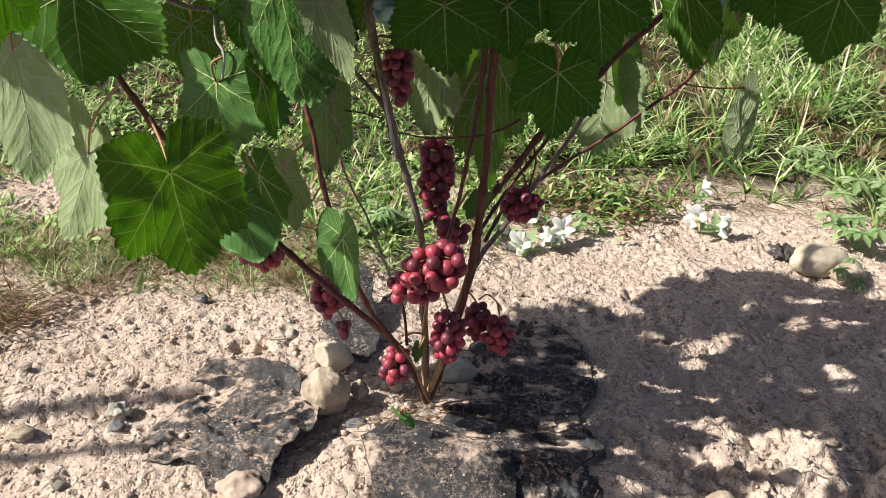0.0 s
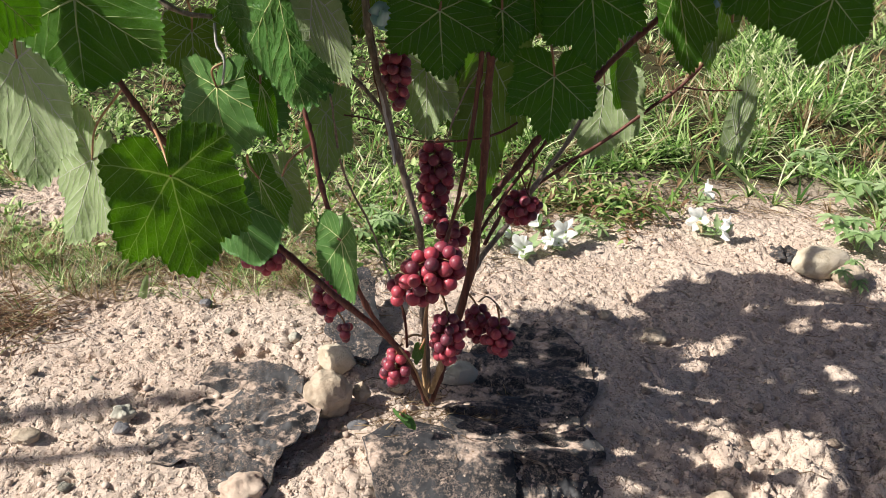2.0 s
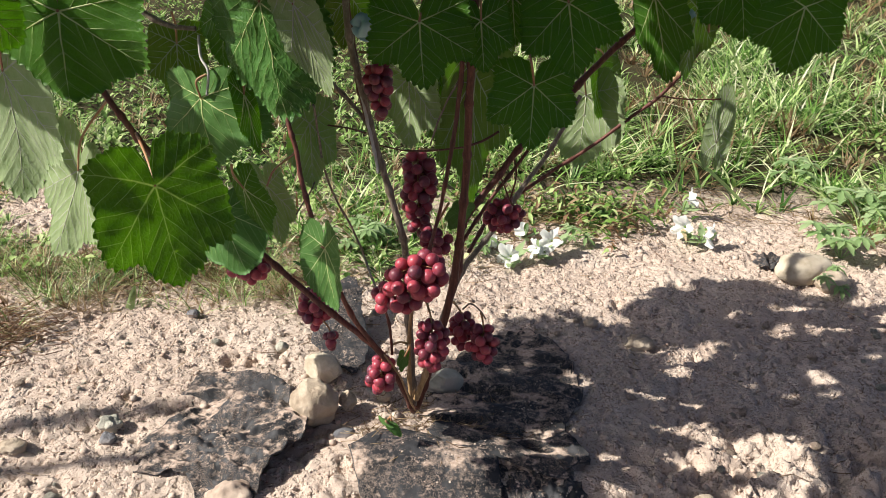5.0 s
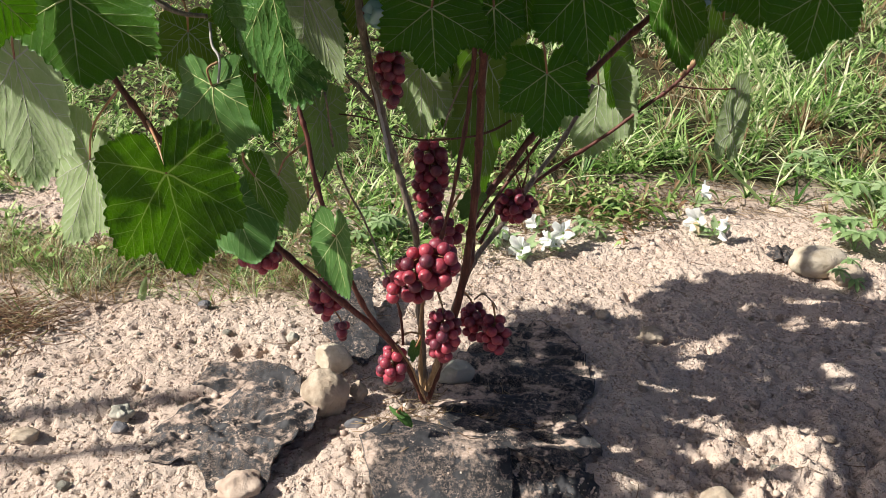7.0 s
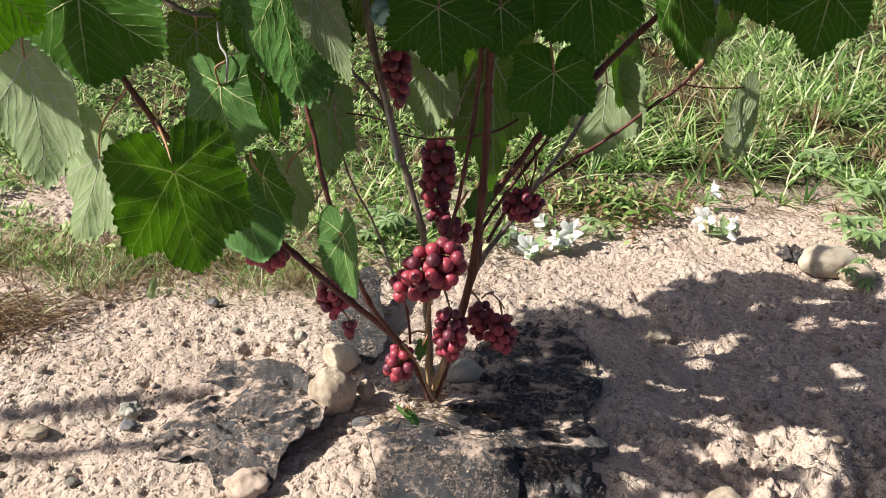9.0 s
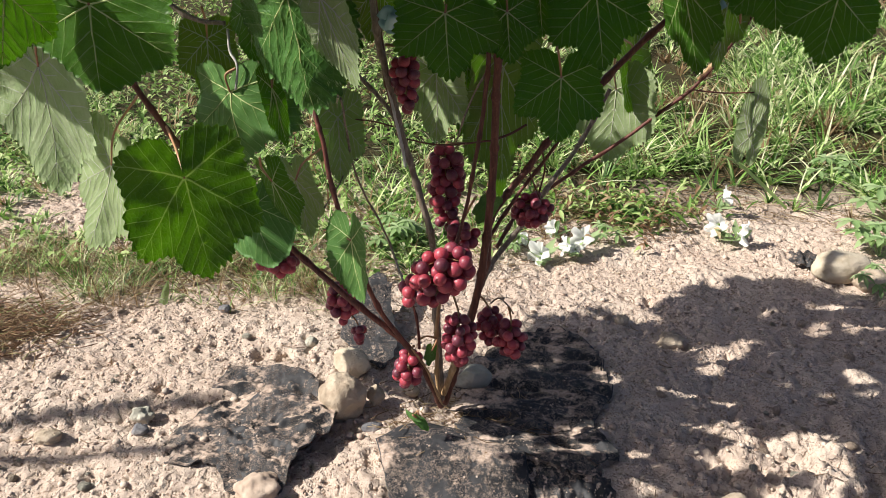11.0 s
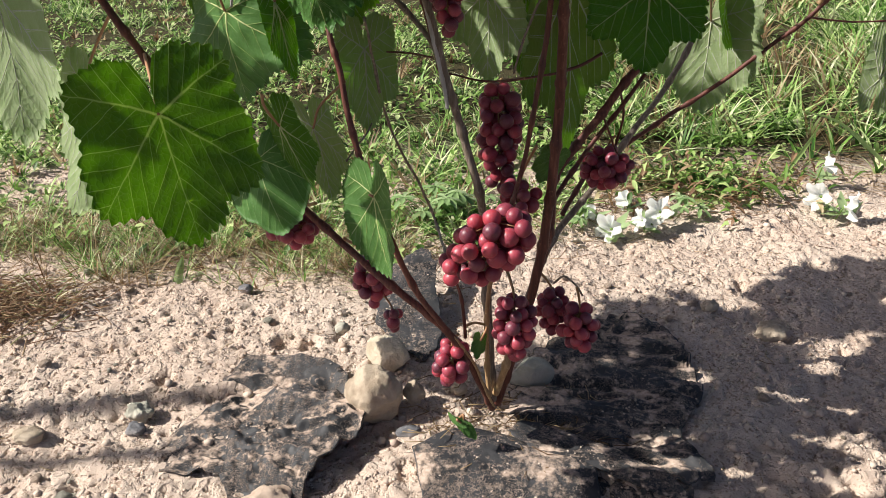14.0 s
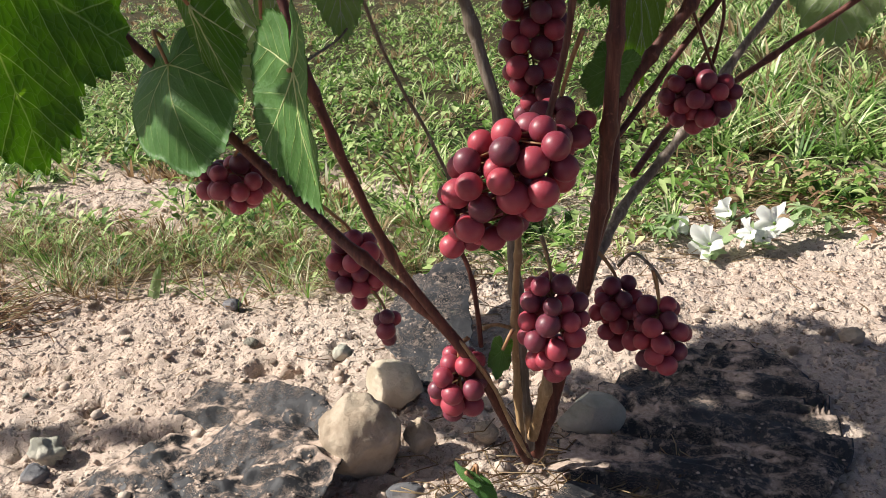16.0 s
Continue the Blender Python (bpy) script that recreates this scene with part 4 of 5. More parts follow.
leaf((0.112, 1.120, 0.715), (0.118, 1.120, 0.652), 10, 0.7, 0.2, 0.15, 0.0, 0.05, 0.7, 121, None, "dark green leaf in shade")
leaf((-0.027, 1.240, 0.581), (-0.026, 1.260, 0.469), 208, 0.66, 0.1, 0.2, 0.0, 0.07, 0.8, 122, (0.012, 1.150, 0.646), "pale leaf underside catching the sun")
leaf((0.019, 1.270, 0.580), (0.010, 1.290, 0.467), 145, 0.5, 0.1, 0.15, 0.0, 0.06, 0.7, 123, None, "olive leaf in shade behind the canes", under=LEAF_UNDER_SHADED)
leaf((0.072, 1.280, 0.578), (0.061, 1.320, 0.356), 142, 0.42, 0.1, 0.12, 0.0, 0.06, 0.8, 124, None, "long olive leaf hanging in shade", under=LEAF_UNDER_SHADED)
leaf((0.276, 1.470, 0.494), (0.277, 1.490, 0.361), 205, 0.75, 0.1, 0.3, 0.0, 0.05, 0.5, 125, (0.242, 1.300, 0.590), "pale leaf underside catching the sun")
leaf((0.294, 1.460, 0.546), (0.329, 1.480, 0.424), 140, 0.5, 0.1, 0.25, 0.0, 0.06, 0.8, 126, (0.245, 1.280, 0.620), "olive leaf half turned", under=LEAF_UNDER_SHADED)
leaf((0.308, 1.180, 0.707), (0.343, 1.200, 0.582), 50, 0.42, 0.1, 0.2, 0.0, 0.05, 0.7, 127, None, "dark green leaf seen edge on")
leaf((0.385, 1.240, 0.680), (0.376, 1.250, 0.580), 145, 0.62, 0.1, 0.1, 0.0, 0.06, 0.7, 128, (0.411, 1.260, 0.644), "olive leaf with light shining through", under=LEAF_UNDER_SHADED)
leaf((0.420, 1.180, 0.728), (0.439, 1.180, 0.647), 5, 0.9, 0.2, 0.15, 0.0, 0.05, 0.7, 129, None, "dark green leaf in shade")
leaf((0.486, 1.120, 0.703), (0.480, 1.120, 0.612), 5, 0.82, 0.2, 0.15, 0.0, 0.05, 0.9, 130, None, "dark green leaf with a torn hole")
leaf((0.511, 1.450, 0.412), (0.516, 1.440, 0.525), 155, 0.27, 0.1, 0.2, 0.0, 0.03, 0.0, 131, None, "narrow grey-green leaf hanging edge on")
leaf((-0.098, 1.150, 0.712), (-0.115, 1.170, 0.642), 145, 0.6, 0.1, 0.1, 0.0, 0.06, 0.7, 132, None, "small olive leaf behind the ties", under=LEAF_UNDER_SHADED)
leaf((-0.190, 1.220, 0.624), (-0.193, 1.220, 0.534), 145, 0.6, 0.1, 0.1, 0.0, 0.06, 0.7, 133, None, "olive leaf in shade behind the others", under=LEAF_UNDER_SHADED)
leaf((0.053, 1.185, 0.392), (0.036, 1.185, 0.358), -42, 0.75, 0.1, 0.15, 0.0, 0.05, 0.7, 134, (0.056, 1.165, 0.413), "small yellow-green leaf on the main cane", ribs=None, mat=LEAF_SUNLIT)
leaf((-0.036, 1.110, 0.180), (-0.040, 1.100, 0.157), -30, 0.5, 0.1, 0.15, 0.0, 0.05, 0.7, 135, (-0.030, 1.140, 0.183), "small yellowing leaf at the foot", ribs=None, mat=LEAF_SUNLIT)

# unseen canopy leaves, added along the sun line to shade chosen spots below
CROWN = random.Random(12)
SUNWARD = -ray


def shade_leaf(x, y, z, seed):
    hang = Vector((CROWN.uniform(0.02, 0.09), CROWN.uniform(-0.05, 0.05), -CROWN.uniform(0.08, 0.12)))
    leaf((x, y, z), Vector((x, y, z)) + hang, CROWN.uniform(-35, 35), 1.0, 0.25, 0.15, 0, 0.06, 0.8, seed, (x + 0.03, y + 0.05, z + 0.05), "green vine leaf out of view, added to cast shade", face=SUNWARD, ribs=None, fine=False)


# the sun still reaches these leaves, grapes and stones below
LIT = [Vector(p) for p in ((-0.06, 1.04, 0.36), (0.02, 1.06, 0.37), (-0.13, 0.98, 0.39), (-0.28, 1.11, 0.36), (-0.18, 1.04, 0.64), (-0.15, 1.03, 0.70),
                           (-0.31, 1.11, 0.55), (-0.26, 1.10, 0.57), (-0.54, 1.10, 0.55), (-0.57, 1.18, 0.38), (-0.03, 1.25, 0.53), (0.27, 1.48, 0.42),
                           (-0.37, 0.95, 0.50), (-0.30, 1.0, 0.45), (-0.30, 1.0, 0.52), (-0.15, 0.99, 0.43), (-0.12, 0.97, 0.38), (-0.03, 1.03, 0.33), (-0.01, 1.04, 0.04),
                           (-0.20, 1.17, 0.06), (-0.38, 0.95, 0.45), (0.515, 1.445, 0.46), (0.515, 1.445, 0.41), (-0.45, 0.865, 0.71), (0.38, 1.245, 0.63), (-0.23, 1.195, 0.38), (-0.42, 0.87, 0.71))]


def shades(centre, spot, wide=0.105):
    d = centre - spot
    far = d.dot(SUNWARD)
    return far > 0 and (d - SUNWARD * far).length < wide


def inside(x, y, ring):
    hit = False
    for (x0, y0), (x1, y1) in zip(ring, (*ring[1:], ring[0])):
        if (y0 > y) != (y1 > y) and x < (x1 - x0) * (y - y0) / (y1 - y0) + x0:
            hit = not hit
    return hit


# outline of the shadow these leaves must cast on the bed, with lit gaps
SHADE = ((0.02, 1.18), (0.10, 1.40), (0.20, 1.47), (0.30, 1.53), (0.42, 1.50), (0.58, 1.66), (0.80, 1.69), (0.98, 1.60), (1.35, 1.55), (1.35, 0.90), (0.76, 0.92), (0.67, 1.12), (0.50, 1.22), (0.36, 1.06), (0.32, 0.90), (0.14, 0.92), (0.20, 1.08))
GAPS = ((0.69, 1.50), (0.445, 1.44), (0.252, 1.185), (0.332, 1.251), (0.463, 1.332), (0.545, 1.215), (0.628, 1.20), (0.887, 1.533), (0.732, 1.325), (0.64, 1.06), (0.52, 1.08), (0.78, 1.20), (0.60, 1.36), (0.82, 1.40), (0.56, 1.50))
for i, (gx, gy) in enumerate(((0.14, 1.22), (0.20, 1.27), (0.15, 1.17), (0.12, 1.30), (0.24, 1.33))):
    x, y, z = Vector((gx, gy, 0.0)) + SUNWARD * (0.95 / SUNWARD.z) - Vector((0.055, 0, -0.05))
    shade_leaf(x, y, z, 320 + i)
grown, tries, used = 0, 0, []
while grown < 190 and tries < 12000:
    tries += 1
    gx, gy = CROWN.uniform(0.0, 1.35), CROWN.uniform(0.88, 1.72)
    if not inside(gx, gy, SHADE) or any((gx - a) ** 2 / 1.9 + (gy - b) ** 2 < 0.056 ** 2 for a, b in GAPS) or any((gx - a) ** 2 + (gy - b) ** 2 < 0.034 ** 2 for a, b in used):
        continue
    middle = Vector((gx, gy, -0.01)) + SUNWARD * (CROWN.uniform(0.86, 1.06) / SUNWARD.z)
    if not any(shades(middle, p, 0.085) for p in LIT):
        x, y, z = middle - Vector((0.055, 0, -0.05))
        shade_leaf(x, y, z, 200 + grown)
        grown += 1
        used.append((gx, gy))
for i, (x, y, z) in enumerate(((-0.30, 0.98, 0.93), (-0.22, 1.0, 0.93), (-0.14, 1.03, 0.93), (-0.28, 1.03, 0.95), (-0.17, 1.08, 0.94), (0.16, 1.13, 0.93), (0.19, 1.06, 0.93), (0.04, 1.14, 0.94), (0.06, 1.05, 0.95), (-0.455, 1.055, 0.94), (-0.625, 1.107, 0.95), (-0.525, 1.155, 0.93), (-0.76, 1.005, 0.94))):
    shade_leaf(x, y, z, 300 + i)

# small seedlings near the bed
seedling = thing("weed_seedling", "wilting green seedling at the vine's foot", "plant", ROOT)
leaf((-0.057, 1.080, 0.070), (-0.040, 1.072, 0.058), -30, 0.45, 0.4, -0.3, 0, 0.08, 0.2, 401, (-0.064, 1.090, 0.073), parent=seedling, ribs=None, tooth=0.01, mat=LEAF_SUNLIT)
leaf((-0.060, 1.075, 0.080), (-0.078, 1.080, 0.087), -30, 0.4, 0.2, -0.4, 0, 0.08, 0.2, 402, (-0.064, 1.090, 0.073), parent=seedling, ribs=None, tooth=0.01, mat=LEAF_SUNLIT)
sprout = thing("dry_sprout", "pale upright dry sprout on the sand", "plant", ROOT)
leaf((-0.625, 1.500, 0.017), (-0.606, 1.520, 0.083), 185, 0.15, 0.1, -0.3, 0, 0.05, 0.0, 403, (-0.630, 1.500, 0.001), parent=sprout, mat=LEAF_UNDER, ribs=None, tooth=0.0)
leaf((-0.629, 1.500, 0.006), (-0.646, 1.490, 0.036), 30, 0.25, 0.2, -0.3, 0, 0.05, 0.0, 404, (-0.630, 1.500, 0.001), parent=sprout, mat=LEAF_UNDER, ribs=None, tooth=0.0)

# grapes
grape_cluster((-0.062, 1.120, 0.595), 0.021, 0.040, 34, 0.0084, (-0.087, 1.120, 0.645), "small dark red grape cluster high on the vine", 1)
grape_cluster((-0.014, 1.215, 0.406), 0.033, 0.070, 84, 0.0094, (0.019, 1.170, 0.493), "long dark purple-red grape cluster in shade", 2, 0.5, 0.03)
grape_cluster((-0.020, 1.060, 0.334), 0.051, 0.036, 58, 0.0108, (0.000, 1.100, 0.352), "large ripe red grape cluster in full sun", 3, 0.1, 0.034, 0.42)
grape_cluster((0.011, 1.160, 0.347), 0.028, 0.020, 14, 0.0092, (0.032, 1.130, 0.427), "few red grapes behind the large cluster", 4)
grape_cluster((0.007, 1.095, 0.210), 0.027, 0.042, 50, 0.0088, (-0.004, 1.140, 0.266), "dark red grape cluster hanging low", 5, 0.35)
grape_cluster((0.054, 1.190, 0.178), 0.024, 0.029, 30, 0.0082, (0.033, 1.180, 0.244), "dark red grape cluster behind the foot", 6)
grape_cluster((0.088, 1.160, 0.171), 0.025, 0.029, 30, 0.0085, (0.083, 1.155, 0.233), "loose dark red grape cluster in shade", 7, 0.2)
grape_cluster((-0.070, 1.100, 0.150), 0.026, 0.029, 28, 0.0096, (-0.061, 1.100, 0.195), "small pinkish grape cluster near the ground", 8, 0.3)
grape_cluster((-0.184, 1.200, 0.212), 0.029, 0.034, 30, 0.0094, (-0.198, 1.120, 0.314), "red grape cluster behind the sloping cane", 9)
grape_cluster((-0.162, 1.200, 0.156), 0.012, 0.016, 5, 0.0084, (-0.184, 1.200, 0.200), "few small trailing grapes", 10)
grape_cluster((-0.272, 1.160, 0.307), 0.036, 0.020, 24, 0.0094, (-0.227, 1.120, 0.360), "red grape cluster half hidden by a leaf", 11)
grape_cluster((0.121, 1.270, 0.347), 0.034, 0.024, 38, 0.0084, (0.132, 1.270, 0.391), "dark red grape cluster in shade", 12, 0.2)
grape_cluster((-0.063, 1.100, 0.283), 0.018, 0.014, 8, 0.0092, (-0.064, 1.120, 0.296), "few dark grapes under the large cluster", 13)


# ---- blue ties ----
def ribbon(points, wide, label, seed):
    line = spline(points, 10)
    verts, faces = [], []
    for i, q in enumerate(line):
        d = (line[min(i + 1, len(line) - 1)] - line[max(i - 1, 0)]).normalized()
        s = d.cross(Vector((0.3 * math.sin(i * 0.5 + seed), 1, 0.2))).normalized() * wide / 2
        for k in range(4):
            u = k / 3 * 2 - 1
            verts.append(q + s * u + Vector((0, -0.003 * (1 - u * u), 0)))
    for i in range(len(line) - 1):
        for k in range(3):
            a = i * 4 + k
            faces.append((a, a + 1, a + 5, a + 4))
    ob = thing("tie_ribbon", label, "tie", me=mesh_of("tie_ribbon", verts, faces, RIBBON), group="ties on the vine")
    solid = ob.modifiers.new("thickness", "SOLIDIFY")
    solid.thickness = 0.0008


ribbon([(-0.088, 1.100, 0.681), (-0.078, 1.090, 0.693), (-0.071, 1.090, 0.683), (-0.074, 1.090, 0.665)], 0.016, "pale blue plastic tie knotted round the canes", 1)
ribbon([(-0.089, 1.100, 0.683), (-0.080, 1.090, 0.674), (-0.070, 1.080, 0.688), (-0.068, 1.090, 0.696)], 0.012, "pale blue plastic tie knotted round the canes", 2)
ribbon([(-0.130, 1.090, 0.686), (-0.132, 1.090, 0.669), (-0.130, 1.090, 0.650)], 0.014, "end of a pale blue tie hanging between leaves", 3)
ribbon([(0.365, 1.240, 0.683), (0.371, 1.230, 0.675), (0.375, 1.230, 0.669)], 0.014, "end of a pale blue tie on a slim cane", 4)


# ---- grass and weeds behind the bed ----
def edge_of_grass(x):
    """Where the bare bed ends and the grass begins."""
    return 1.64 + 0.30 * max(0.0, min(0.4, x + 0.3)) + 0.42 * max(0.0, min(1.0, (x - 0.05) * 2.2)) - 0.35 * max(0.0, min(1.0, (x - 0.85) * 3)) + 0.05 * noise.noise((x * 3, 0, 0))


def blade_geometry(verts, faces, x, y, z, h, w, a, lean, curl, steps=3):
    dx, dy = math.cos(a), math.sin(a)
    o = len(verts)
    for k in range(steps + 1):
        u = k / steps
        out = lean * h * u + curl * h * u * u
        c = (x + dx * out, y + dy * out, z + h * u * (1 - 0.35 * curl * u))
        ww = w * (1 - u) ** 0.6 if k < steps else 0
        if k < steps:
            verts.append((c[0] - dy * ww, c[1] + dx * ww, c[2]))
            verts.append((c[0] + dy * ww, c[1] - dx * ww, c[2]))
        else:
            verts.append(c)
    for k in range(steps - 1):
        q = o + 2 * k
        faces.append((q, q + 1, q + 3, q + 2))
    q = o + 2 * (steps - 1)
    faces.append((q, q + 1, q + 2))


def grow_tufts(name, label, tufts, rnd, mat, dry, beside=False):
    """Grass in tufts: blades that fan out from one crown, with bare gaps between."""
    verts, faces = [], []
    made = 0
    while made < tufts:
        y = 1.56 + 10 * rnd.random() ** 2.2
        x = rnd.uniform(-1, 1) * (0.9 + 0.62 * y)
        if beside:
            x = math.copysign(0.8 + 0.6 * y + 6 * rnd.random(), rnd.random() - 0.5)
        depth = y - edge_of_grass(x)
        if depth < 0 or (depth < 0.25 and rnd.random() > 0.35 + depth * 4):
            continue
        lush = noise.noise((x * 1.8, y * 1.8, 2)) + (0.35 if x > 0.25 else 0.05)
        if rnd.random() > 0.55 + lush * (0.7 if not dry else -0.3):
            continue
        if noise.noise((x * 4.5, y * 4.5, 11)) > 0.11 and rnd.random() < 0.8 or (0.15 < x < 0.8 and depth < 0.22 and rnd.random() < 0.75):
            continue
        made += 1
        tall = (0.045 + 0.05 * rnd.random() + 0.06 * max(0.0, lush)) * (1.15 if x > 0.2 else 0.7) * min(1.0, 0.55 + depth * 1.2)
        spread = rnd.uniform(0.008, 0.022)
        heading = rnd.random() * 6.28
        far = 1 + max(0.0, y - 2.6) * 0.22
        z = ground_height(x, y) - 0.004
        for i in range(rnd.randrange(7, 15) if not beside else 9):
            a = heading + rnd.uniform(-3.1, 3.1)
            d = spread * rnd.random()
            blade_geometry(verts, faces, x + math.cos(a) * d, y + math.sin(a) * d, z, tall * rnd.uniform(0.45, 1.15), rnd.uniform(0.0016, 0.0060) * far * (1.0 if x > 0.2 else 0.75), a, rnd.uniform(0.1, 0.9), rnd.uniform(0.1, 1.5 if not dry else 0.6), 4 if y < 3 else 3)
    thing(name, label, "grass", me=mesh_of(name, verts, faces, mat), kind="stuff")


def grow_weeds(count, rnd):
    """Low broad leaves between the grass."""
    verts, faces = [], []
    made = 0
    while made < count:
        y = 1.6 + 5.5 * rnd.random() ** 2.0
        x = rnd.uniform(-1, 1) * (0.9 + 0.62 * y)
        if y < edge_of_grass(x) - 0.06 or rnd.random() > 0.25 + 3 * (y - edge_of_grass(x)) or noise.noise((x * 2.5, y * 2.5, 7)) < (-0.25 if x < 0.3 else 0.15):
            continue
        if x < 0.05 and y < edge_of_grass(x) + 0.45 and rnd.random() < 0.75:
            continue
        made += 1
        z = ground_height(x, y) + rnd.uniform(0.004, 0.045)
        a, l, w = rnd.random() * 6.28, rnd.uniform(0.010, 0.030), rnd.uniform(0.004, 0.010)
        dx, dy, t = math.cos(a), math.sin(a), rnd.uniform(-0.5, 0.6)
        o = len(verts)
        for u, k in ((0, 0.15), (0.35, 1.0), (0.7, 0.75), (1.0, 0.0)):
            cz = z + l * t * u - l * 0.5 * u * u
            if k:
                verts += [(x + dx * l * u - dy * w * k, y + dy * l * u + dx * w * k, cz + w * 0.3), (x + dx * l * u, y + dy * l * u, cz), (x + dx * l * u + dy * w * k, y + dy * l * u - dx * w * k, cz + w * 0.3)]
            else:
                verts.append((x + dx * l, y + dy * l, cz))
        for k in (0, 3):
            faces += [(o + k, o + k + 1, o + k + 4, o + k + 3), (o + k + 1, o + k + 2, o + k + 5, o + k + 4)]
        faces += [(o + 6, o + 7, o + 9), (o + 7, o + 8, o + 9)]
    thing("low_weeds", "low broad-leaved weeds between the grass", "weeds", me=mesh_of("low_weeds", verts, faces, WEED), kind="stuff")


def dry_litter(name, label, count, rnd, place, length, mat, height=0.012, thick=0.0007):
    """Dry stalks lying about."""
    verts, faces = [], []
    for i in range(count):
        x, y, pile = place(rnd)
        z = ground_height(x, y) + rnd.random() * (height + pile)
        l, a, t = rnd.uniform(*length), rnd.random() * 6.28, rnd.uniform(-0.25, 0.35)
        bend = rnd.uniform(-1.1, 1.1)
        line = [Vector((x + math.cos(a + bend * u) * l * u, y + math.sin(a + bend * u) * l * u, max(z + l * t * u, ground_height(x, y) + 0.002))) for u in (0, 0.5, 1)]
        v, f = tube(line, lambda u: thick, 3)
        o = len(verts)
        verts += v
        faces += [tuple(k + o for k in q) for q in f]
    thing(name, label, "plant litter", me=mesh_of(name, verts, faces, mat), kind="stuff")


grow_tufts("grass", "sunlit green meadow grass in tufts", 5000, random.Random(21), GRASS, False)
grow_tufts("dry_grass", "dry straw-coloured grass between the green", 1700, random.Random(23), STRAW, True)
grow_tufts("side_grass", "meadow grass to both sides of the bed", 3000, random.Random(25), GRASS, False, True)
grow_weeds(24000, random.Random(22))


def grow_edge(name, label, tufts, rnd, mat):
    """Short thin grass that creeps on to the bed beside the heap of weeds."""
    verts, faces = [], []
    for k in range(tufts):
        x = rnd.uniform(-1.7, -0.22)
        y = edge_of_grass(x) + rnd.gauss(-0.01, 0.06) + 0.10 * noise.noise((x * 6, 3, 1))
        z, heading = ground_height(x, y) - 0.003, rnd.random() * 6.28
        for i in range(rnd.randrange(6, 15)):
            a, d = heading + rnd.uniform(-3.1, 3.1), 0.014 * rnd.random()
            blade_geometry(verts, faces, x + math.cos(a) * d, y + math.sin(a) * d, z, rnd.uniform(0.02, 0.065), rnd.uniform(0.0006, 0.0016), a, rnd.uniform(0.2, 1.2), rnd.uniform(0.1, 1.0), 3)
    thing(name, label, "grass", me=mesh_of(name, verts, faces, mat), kind="stuff")


grow_edge("thin_grass", "thin green grass at the edge of the bed", 330, random.Random(26), GRASS)
grow_edge("thin_straw", "thin dry grass at the edge of the bed", 330, random.Random(27), STRAW)


def along_edge(r):
    x = r.uniform(-1.6, 1.5)
    return x, edge_of_grass(x) + r.gauss(0.03, 0.09), 0.0


def in_tuft(r):
    a, d = r.random() * 6.28, r.random() ** 0.6
    return -0.90 + math.cos(a) * d * 0.18 + r.gauss(0, 0.02), 1.37 + math.sin(a) * d * 0.09 + r.gauss(0, 0.02), 0.02 * (1 - d)


def over_bed(r):
    return r.uniform(-1.1, 1.2), r.uniform(1.0, 1.8), 0.0


dry_litter("straw_litter", "dry straw and dead stalks along the bed's edge", 1700, random.Random(31), along_edge, (0.02, 0.09), STRAW)
dry_litter("dry_weed_tuft", "heap of brown pulled-out dry weeds", 1100, random.Random(32), in_tuft, (0.015, 0.06), BROWN, 0.012, 0.0009)
def round_foot(r):
    a, d = r.random() * 6.28, r.random() ** 0.7
    return 0.02 + math.cos(a) * d * 0.16, 1.15 + math.sin(a) * d * 0.10, 0.006


dry_litter("foot_litter", "bark shreds and pale twigs round the vine's foot", 260, random.Random(34), round_foot, (0.01, 0.05), STRAW, 0.012)
dry_litter("loose_twigs", "small dry twigs and root bits on the sand", 110, random.Random(33), over_bed, (0.01, 0.05), STRAW, 0.002)


def behind_flowers(r):
    x = r.gauss(0.40, 0.12)
    return x, r.gauss(2.10, 0.09), 0.04 * r.random() ** 2


dry_litter("dead_weed_litter", "brown dead weeds and stalks before the grass", 260, random.Random(36), behind_flowers, (0.02, 0.10), BROWN, 0.02)


def long_blade(points, wide, label):
    """One long bent blade of grass."""
    line = spline(points, 8)
    verts, faces, n = [], [], len(line)
    for i, q in enumerate(line):
        d = (line[min(i + 1, n - 1)] - line[max(i - 1, 0)]).normalized()
        s = d.cross(Vector((0.2, -1, 0.5))).normalized() * wide * (0.35 + 0.65 * math.sin(math.pi * min(1.0, 0.2 + i / n))) * (1.0 if i < n - 1 else 0.05)
        verts += [q - s, q + Vector((0, 0.0015, -0.0015)), q + s]
        if i:
            o = 3 * i
            faces += [(o - 3, o - 2, o + 1, o), (o - 2, o - 1, o + 2, o + 1)]
    thing("grass_blade", label, "grass", me=mesh_of("grass_blade", verts, faces, GRASS), group="long grass blades")


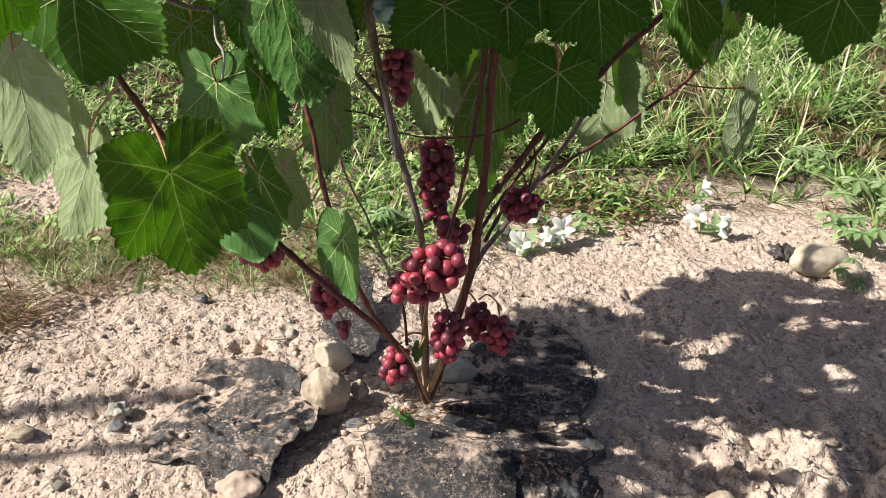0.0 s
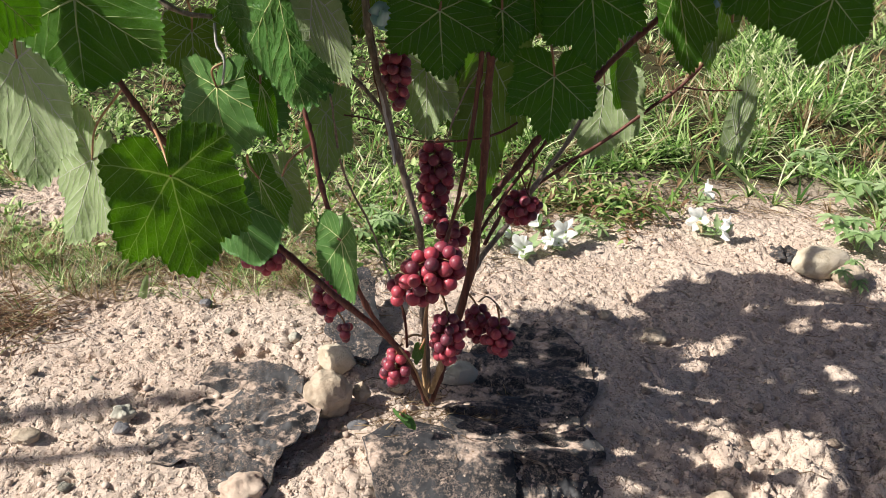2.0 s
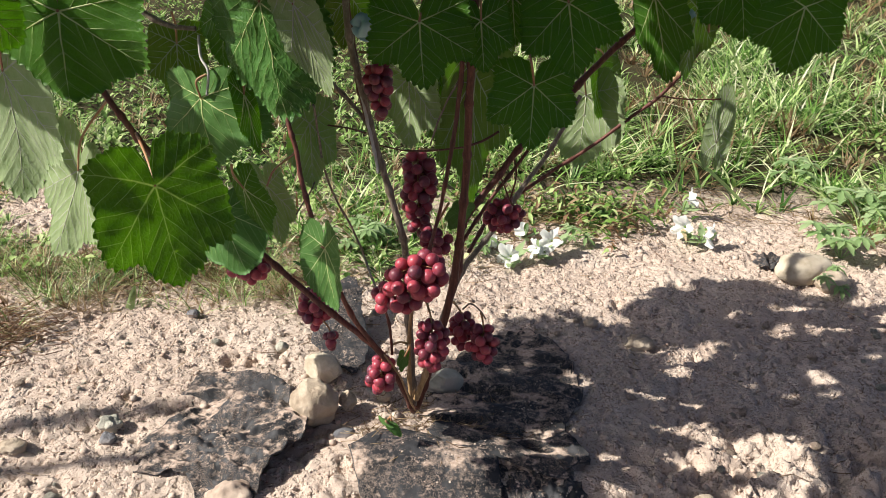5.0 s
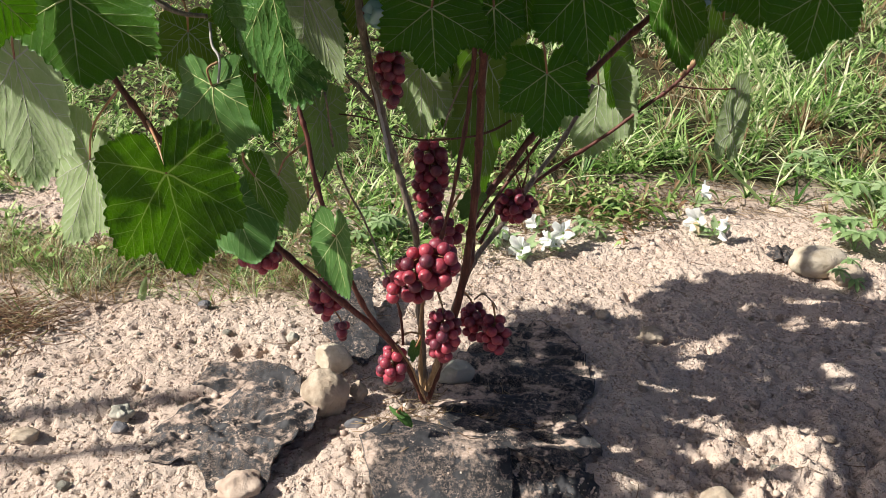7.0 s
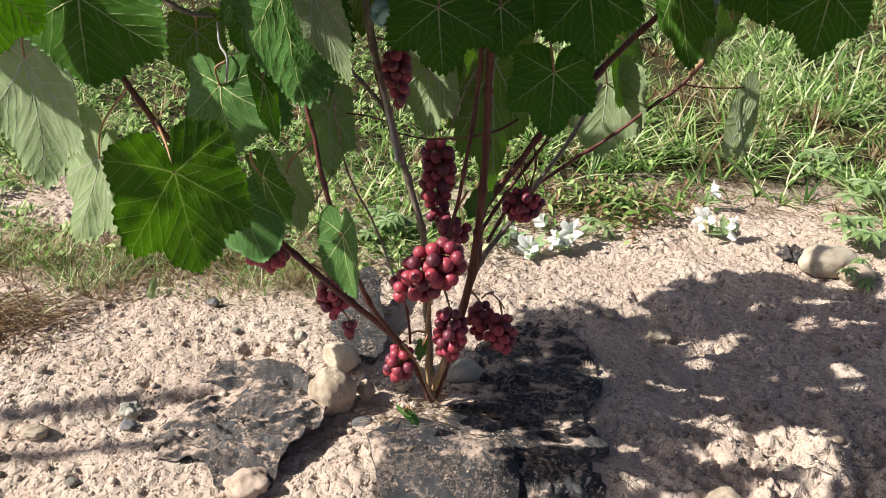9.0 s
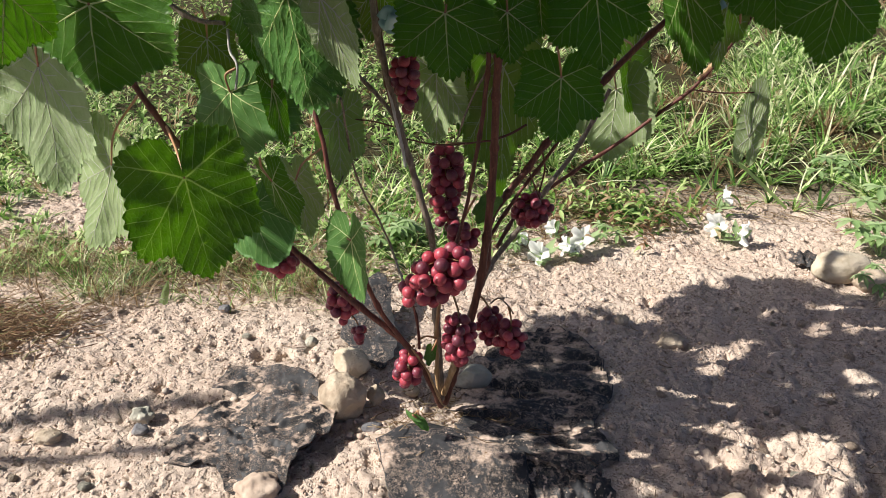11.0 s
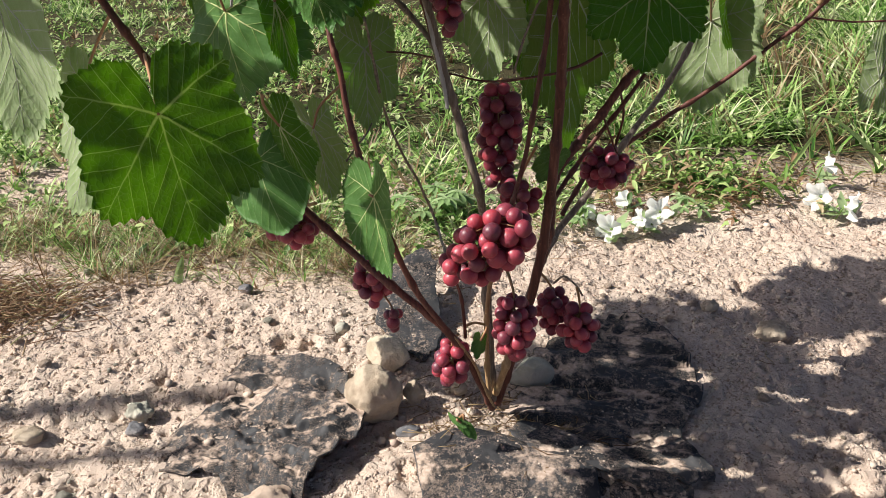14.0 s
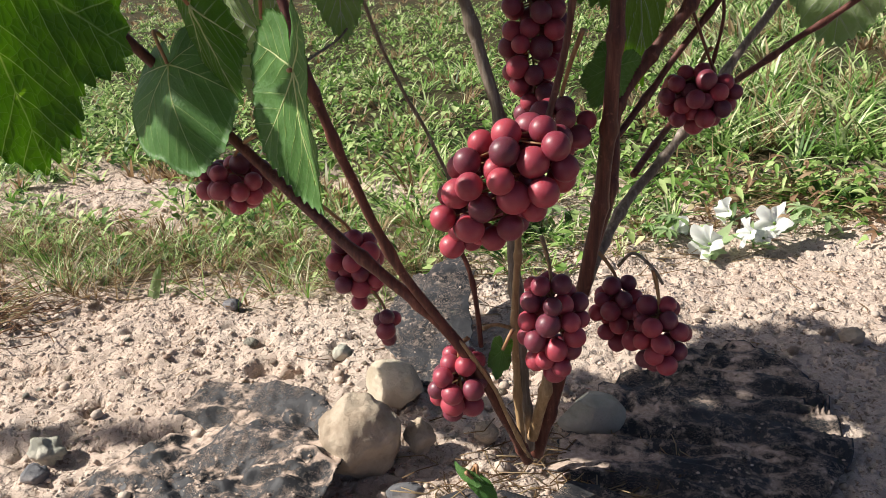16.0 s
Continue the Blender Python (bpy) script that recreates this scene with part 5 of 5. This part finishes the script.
def leaf_scraps(count, rnd):
    """Dead and wilting broad leaves in a heap before the grass."""
    verts, faces, index = [], [], []
    for i in range(count):
        x, y, pile = behind_flowers(rnd)
        if noise.noise((x * 5, y * 5, 3)) < -0.15:
            continue
        z = ground_height(x, y) + 0.004 + pile * 1.6
        a, l, w, t = rnd.random() * 6.28, rnd.uniform(0.012, 0.055), rnd.uniform(0.002, 0.007), rnd.uniform(-0.4, 0.9)
        d, s, o = Vector((math.cos(a), math.sin(a), t)), Vector((-math.sin(a), math.cos(a), rnd.uniform(-0.6, 0.6))), len(verts)
        q, curl = Vector((x, y, z)), rnd.uniform(0.2, 1.0)
        for u, k in ((0, 0.12), (0.2, 0.75), (0.45, 1.0), (0.72, 0.7), (1.0, 0.05)):
            c = q + d * l * u - Vector((0, 0, l * curl * u * u))
            verts += [c - s * w * k + Vector((0, 0, w * k * curl)), c, c + s * w * k + Vector((0, 0, w * k * curl))]
        faces += [(o + 3 * r + j, o + 3 * r + j + 1, o + 3 * r + j + 4, o + 3 * r + j + 3) for r in range(4) for j in (0, 1)]
        index += [int(rnd.random() < 0.72)] * 8
    thing("dead_leaf_litter", "brown dead leaves and dull green weeds before the grass", "plant litter", me=mesh_of("dead_leaf_litter", verts, faces, [BROWN, WEED], True, index), kind="stuff")


leaf_scraps(1100, random.Random(37))
long_blade([(0.861, 2.120, -0.003), (0.787, 2.120, 0.066), (0.696, 2.100, 0.141), (0.600, 2.060, 0.181)], 0.005, "long pale bent blade of grass over the flowers")
long_blade([(0.606, 2.100, 0.030), (0.636, 2.100, 0.086), (0.654, 2.080, 0.148)], 0.005, "broad pale green blade of grass behind the flowers")
long_blade([(0.904, 2.300, 0.180), (0.843, 2.250, 0.305), (0.783, 2.200, 0.399), (0.756, 2.200, 0.450)], 0.005, "long straw-pale blade standing in the grass")


# ---- lupine plants: rosettes of narrow leaflets ----
def lupine(at, stems, size, label, seed):
    rnd = random.Random(seed)
    base = Vector((at[0], at[1], ground_height(at[0], at[1])))
    plant = thing("lupine_plant", label, "plant", base)
    for i in range(stems):
        a = rnd.random() * 6.28
        top = Vector((math.cos(a) * size * rnd.uniform(0.2, 1.0), math.sin(a) * size * rnd.uniform(0.2, 1.0), size * rnd.uniform(0.3, 0.8)))
        verts, faces = tube(spline([Vector((0, 0, -0.005)), top * 0.5 + Vector((0, 0, 0.01)), top], 4), lambda u: 0.0012, 5)
        n = rnd.randrange(7, 10)
        for k in range(n):
            b = 6.283 * k / n + rnd.uniform(-0.15, 0.15)
            l, w, up = size * rnd.uniform(0.36, 0.5), size * 0.085, rnd.uniform(-0.1, 0.5)
            dx, dy = math.cos(b), math.sin(b)
            o = len(verts)
            for u, ww in ((0, 0.25), (0.35, 0.8), (0.7, 1.0), (1.0, 0.0)):
                c = top + Vector((dx * l * u, dy * l * u, l * (up * u - 0.5 * u * u)))
                s = Vector((-dy, dx, 0)) * w * ww
                if ww:
                    verts += [c - s + Vector((0, 0, w * 0.4)), c, c + s + Vector((0, 0, w * 0.4))]
                else:
                    verts.append(c)
            for q in (0, 3):
                faces += [(o + q, o + q + 1, o + q + 4, o + q + 3), (o + q + 1, o + q + 2, o + q + 5, o + q + 4)]
            faces += [(o + 6, o + 7, o + 9), (o + 7, o + 8, o + 9)]
        part("leaf", mesh_of("leaf", verts, faces, LUPINE), plant)
    return plant


lupine((-0.202, 1.848, 0.020), 7, 0.075, "young lupine plant with starry leaves behind the vine", 1)
lupine((-0.139, 1.915, 0.020), 6, 0.07, "young lupine plant with starry leaves behind the vine", 2)
lupine((0.997, 1.856, 0.020), 9, 0.10, "grey-green lupine plant at the edge of the bed", 3)
lupine((1.144, 2.107, 0.020), 9, 0.11, "tall lupine plant in the sunny grass", 4)
lupine((0.907, 1.705, 0.020), 5, 0.06, "small lupine shoot leaning over a stone", 5)
lupine((1.088, 2.371, 0.020), 7, 0.09, "lupine plant in the sunny grass", 6)

lupine((0.100, 1.835, 0.020), 4, 0.055, "small grey-green lupine rosette beside the petunias", 7)
lupine((0.330, 1.930, 0.020), 4, 0.060, "pale green lupine rosette behind the petunias", 8)


# ---- white petunias ----
def petunia(at, size, tilt, turn, label, seed):
    rnd = random.Random(seed)
    plant = thing("petunia_flower", label, "flower", at, group="white petunias")
    m = pose(0, 0, 0, tilt, 0, turn)
    verts, faces, n, rings = [], [], 40, 8
    for k in range(rings + 1):
        u = k / rings
        for i in range(n):
            a = 6.283 * i / n
            frill = 1 + 0.16 * math.cos(5 * a) * u + 0.07 * u * math.sin(11 * a + seed) + 0.22 * u * noise.noise((math.cos(a) * 1.3 + seed * 3, math.sin(a) * 1.3, 2))
            r = 0.92 * size * (0.10 + 0.90 * u ** 1.6) * frill
            z = size * (-0.75 * (1 - u) ** 1.5 + 0.12 * u * math.sin(5 * a + 1 + seed) + 0.08 * u * math.sin(8 * a) + 0.55 * u * u * noise.noise((math.cos(a) * 1.6 + seed * 5, math.sin(a) * 1.6, 8)))
            verts.append(m @ Vector((math.cos(a) * r, math.sin(a) * r, z)))
    for k in range(rings):
        for i in range(n):
            j = (i + 1) % n
            faces.append((k * n + i, k * n + j, (k + 1) * n + j, (k + 1) * n + i))
    part("corolla", mesh_of("corolla", verts, faces, PETAL), plant, "thin white ruffled petals")
    low = m @ Vector((0, 0, -0.72 * size))
    ground = ground_height(at[0] + low.x, at[1] + low.y) - at[2]
    v, f = tube(spline([m @ Vector((0, 0, -0.5 * size)), low, Vector((low.x * 1.3, low.y * 1.3 + 0.02, ground))], 5), lambda u: 0.0022 - 0.0008 * u, 6)
    part("stem", mesh_of("stem", v, f, WEED), plant, "green flower stem")
    for i in range(8):
        a = rnd.random() * 6.28
        d = Vector((math.cos(a), math.sin(a), rnd.uniform(0.0, 0.7)))
        s = Vector((-d.y, d.x, 0.2)) * size * 0.34
        o = Vector((low.x, low.y, (low.z + ground) / 2))
        l = size * rnd.uniform(1.0, 2.2)
        v = [o, o + d * l * 0.5 - s, o + d * l * 0.5 - Vector((0, 0, 0.003)), o + d * l * 0.5 + s, o + d * l]
        part("leaf", mesh_of("leaf", v, [(0, 1, 2), (0, 2, 3), (1, 4, 2), (2, 4, 3)], LUPINE), plant)


petunia((0.175, 1.800, 0.017), 0.030, 60, -35, "white petunia flower lying on the sand", 1)
petunia((0.282, 1.850, 0.035), 0.029, 55, -20, "white petunia flower turned to the sun", 2)
petunia((0.235, 1.820, 0.027), 0.024, 70, -70, "white petunia flower seen from the side", 3)
petunia((0.211, 1.900, 0.035), 0.022, 75, -60, "faded white petunia flower behind the grapes", 4)
petunia((0.135, 1.880, 0.014), 0.024, 30, -40, "white petunia flower behind the canes", 5)
petunia((0.628, 1.960, 0.021), 0.030, 70, -50, "white petunia flower seen from the side", 6)
petunia((0.695, 1.910, 0.017), 0.032, 85, 70, "white petunia flower on bare soil", 7)
petunia((0.688, 2.080, 0.049), 0.026, 75, 100, "small white petunia flower by the grass", 8)
petunia((0.266, 1.820, 0.020), 0.016, 40, 0, "small white petunia bud lying on the sand", 9)


# ---- two unseen posts added beside the bed, leaned so their shadows cross it ----
for y, r, lean in ((0.642, 0.013, 0.133), (0.792, 0.011, -0.04)):
    v, f = tube([Vector((0, lean * (0.1 * k - 0.1), 0.1 * k - 0.1)) for k in range(18)], lambda u: r * (1 + 0.03 * math.sin(u * 30)), 12)
    thing("trellis_post", "weathered round wooden post, unseen, added to cast a shadow", "post", (-2.2, y, 0), mesh_of("trellis_post", v, f, WOOD), "trellis posts")
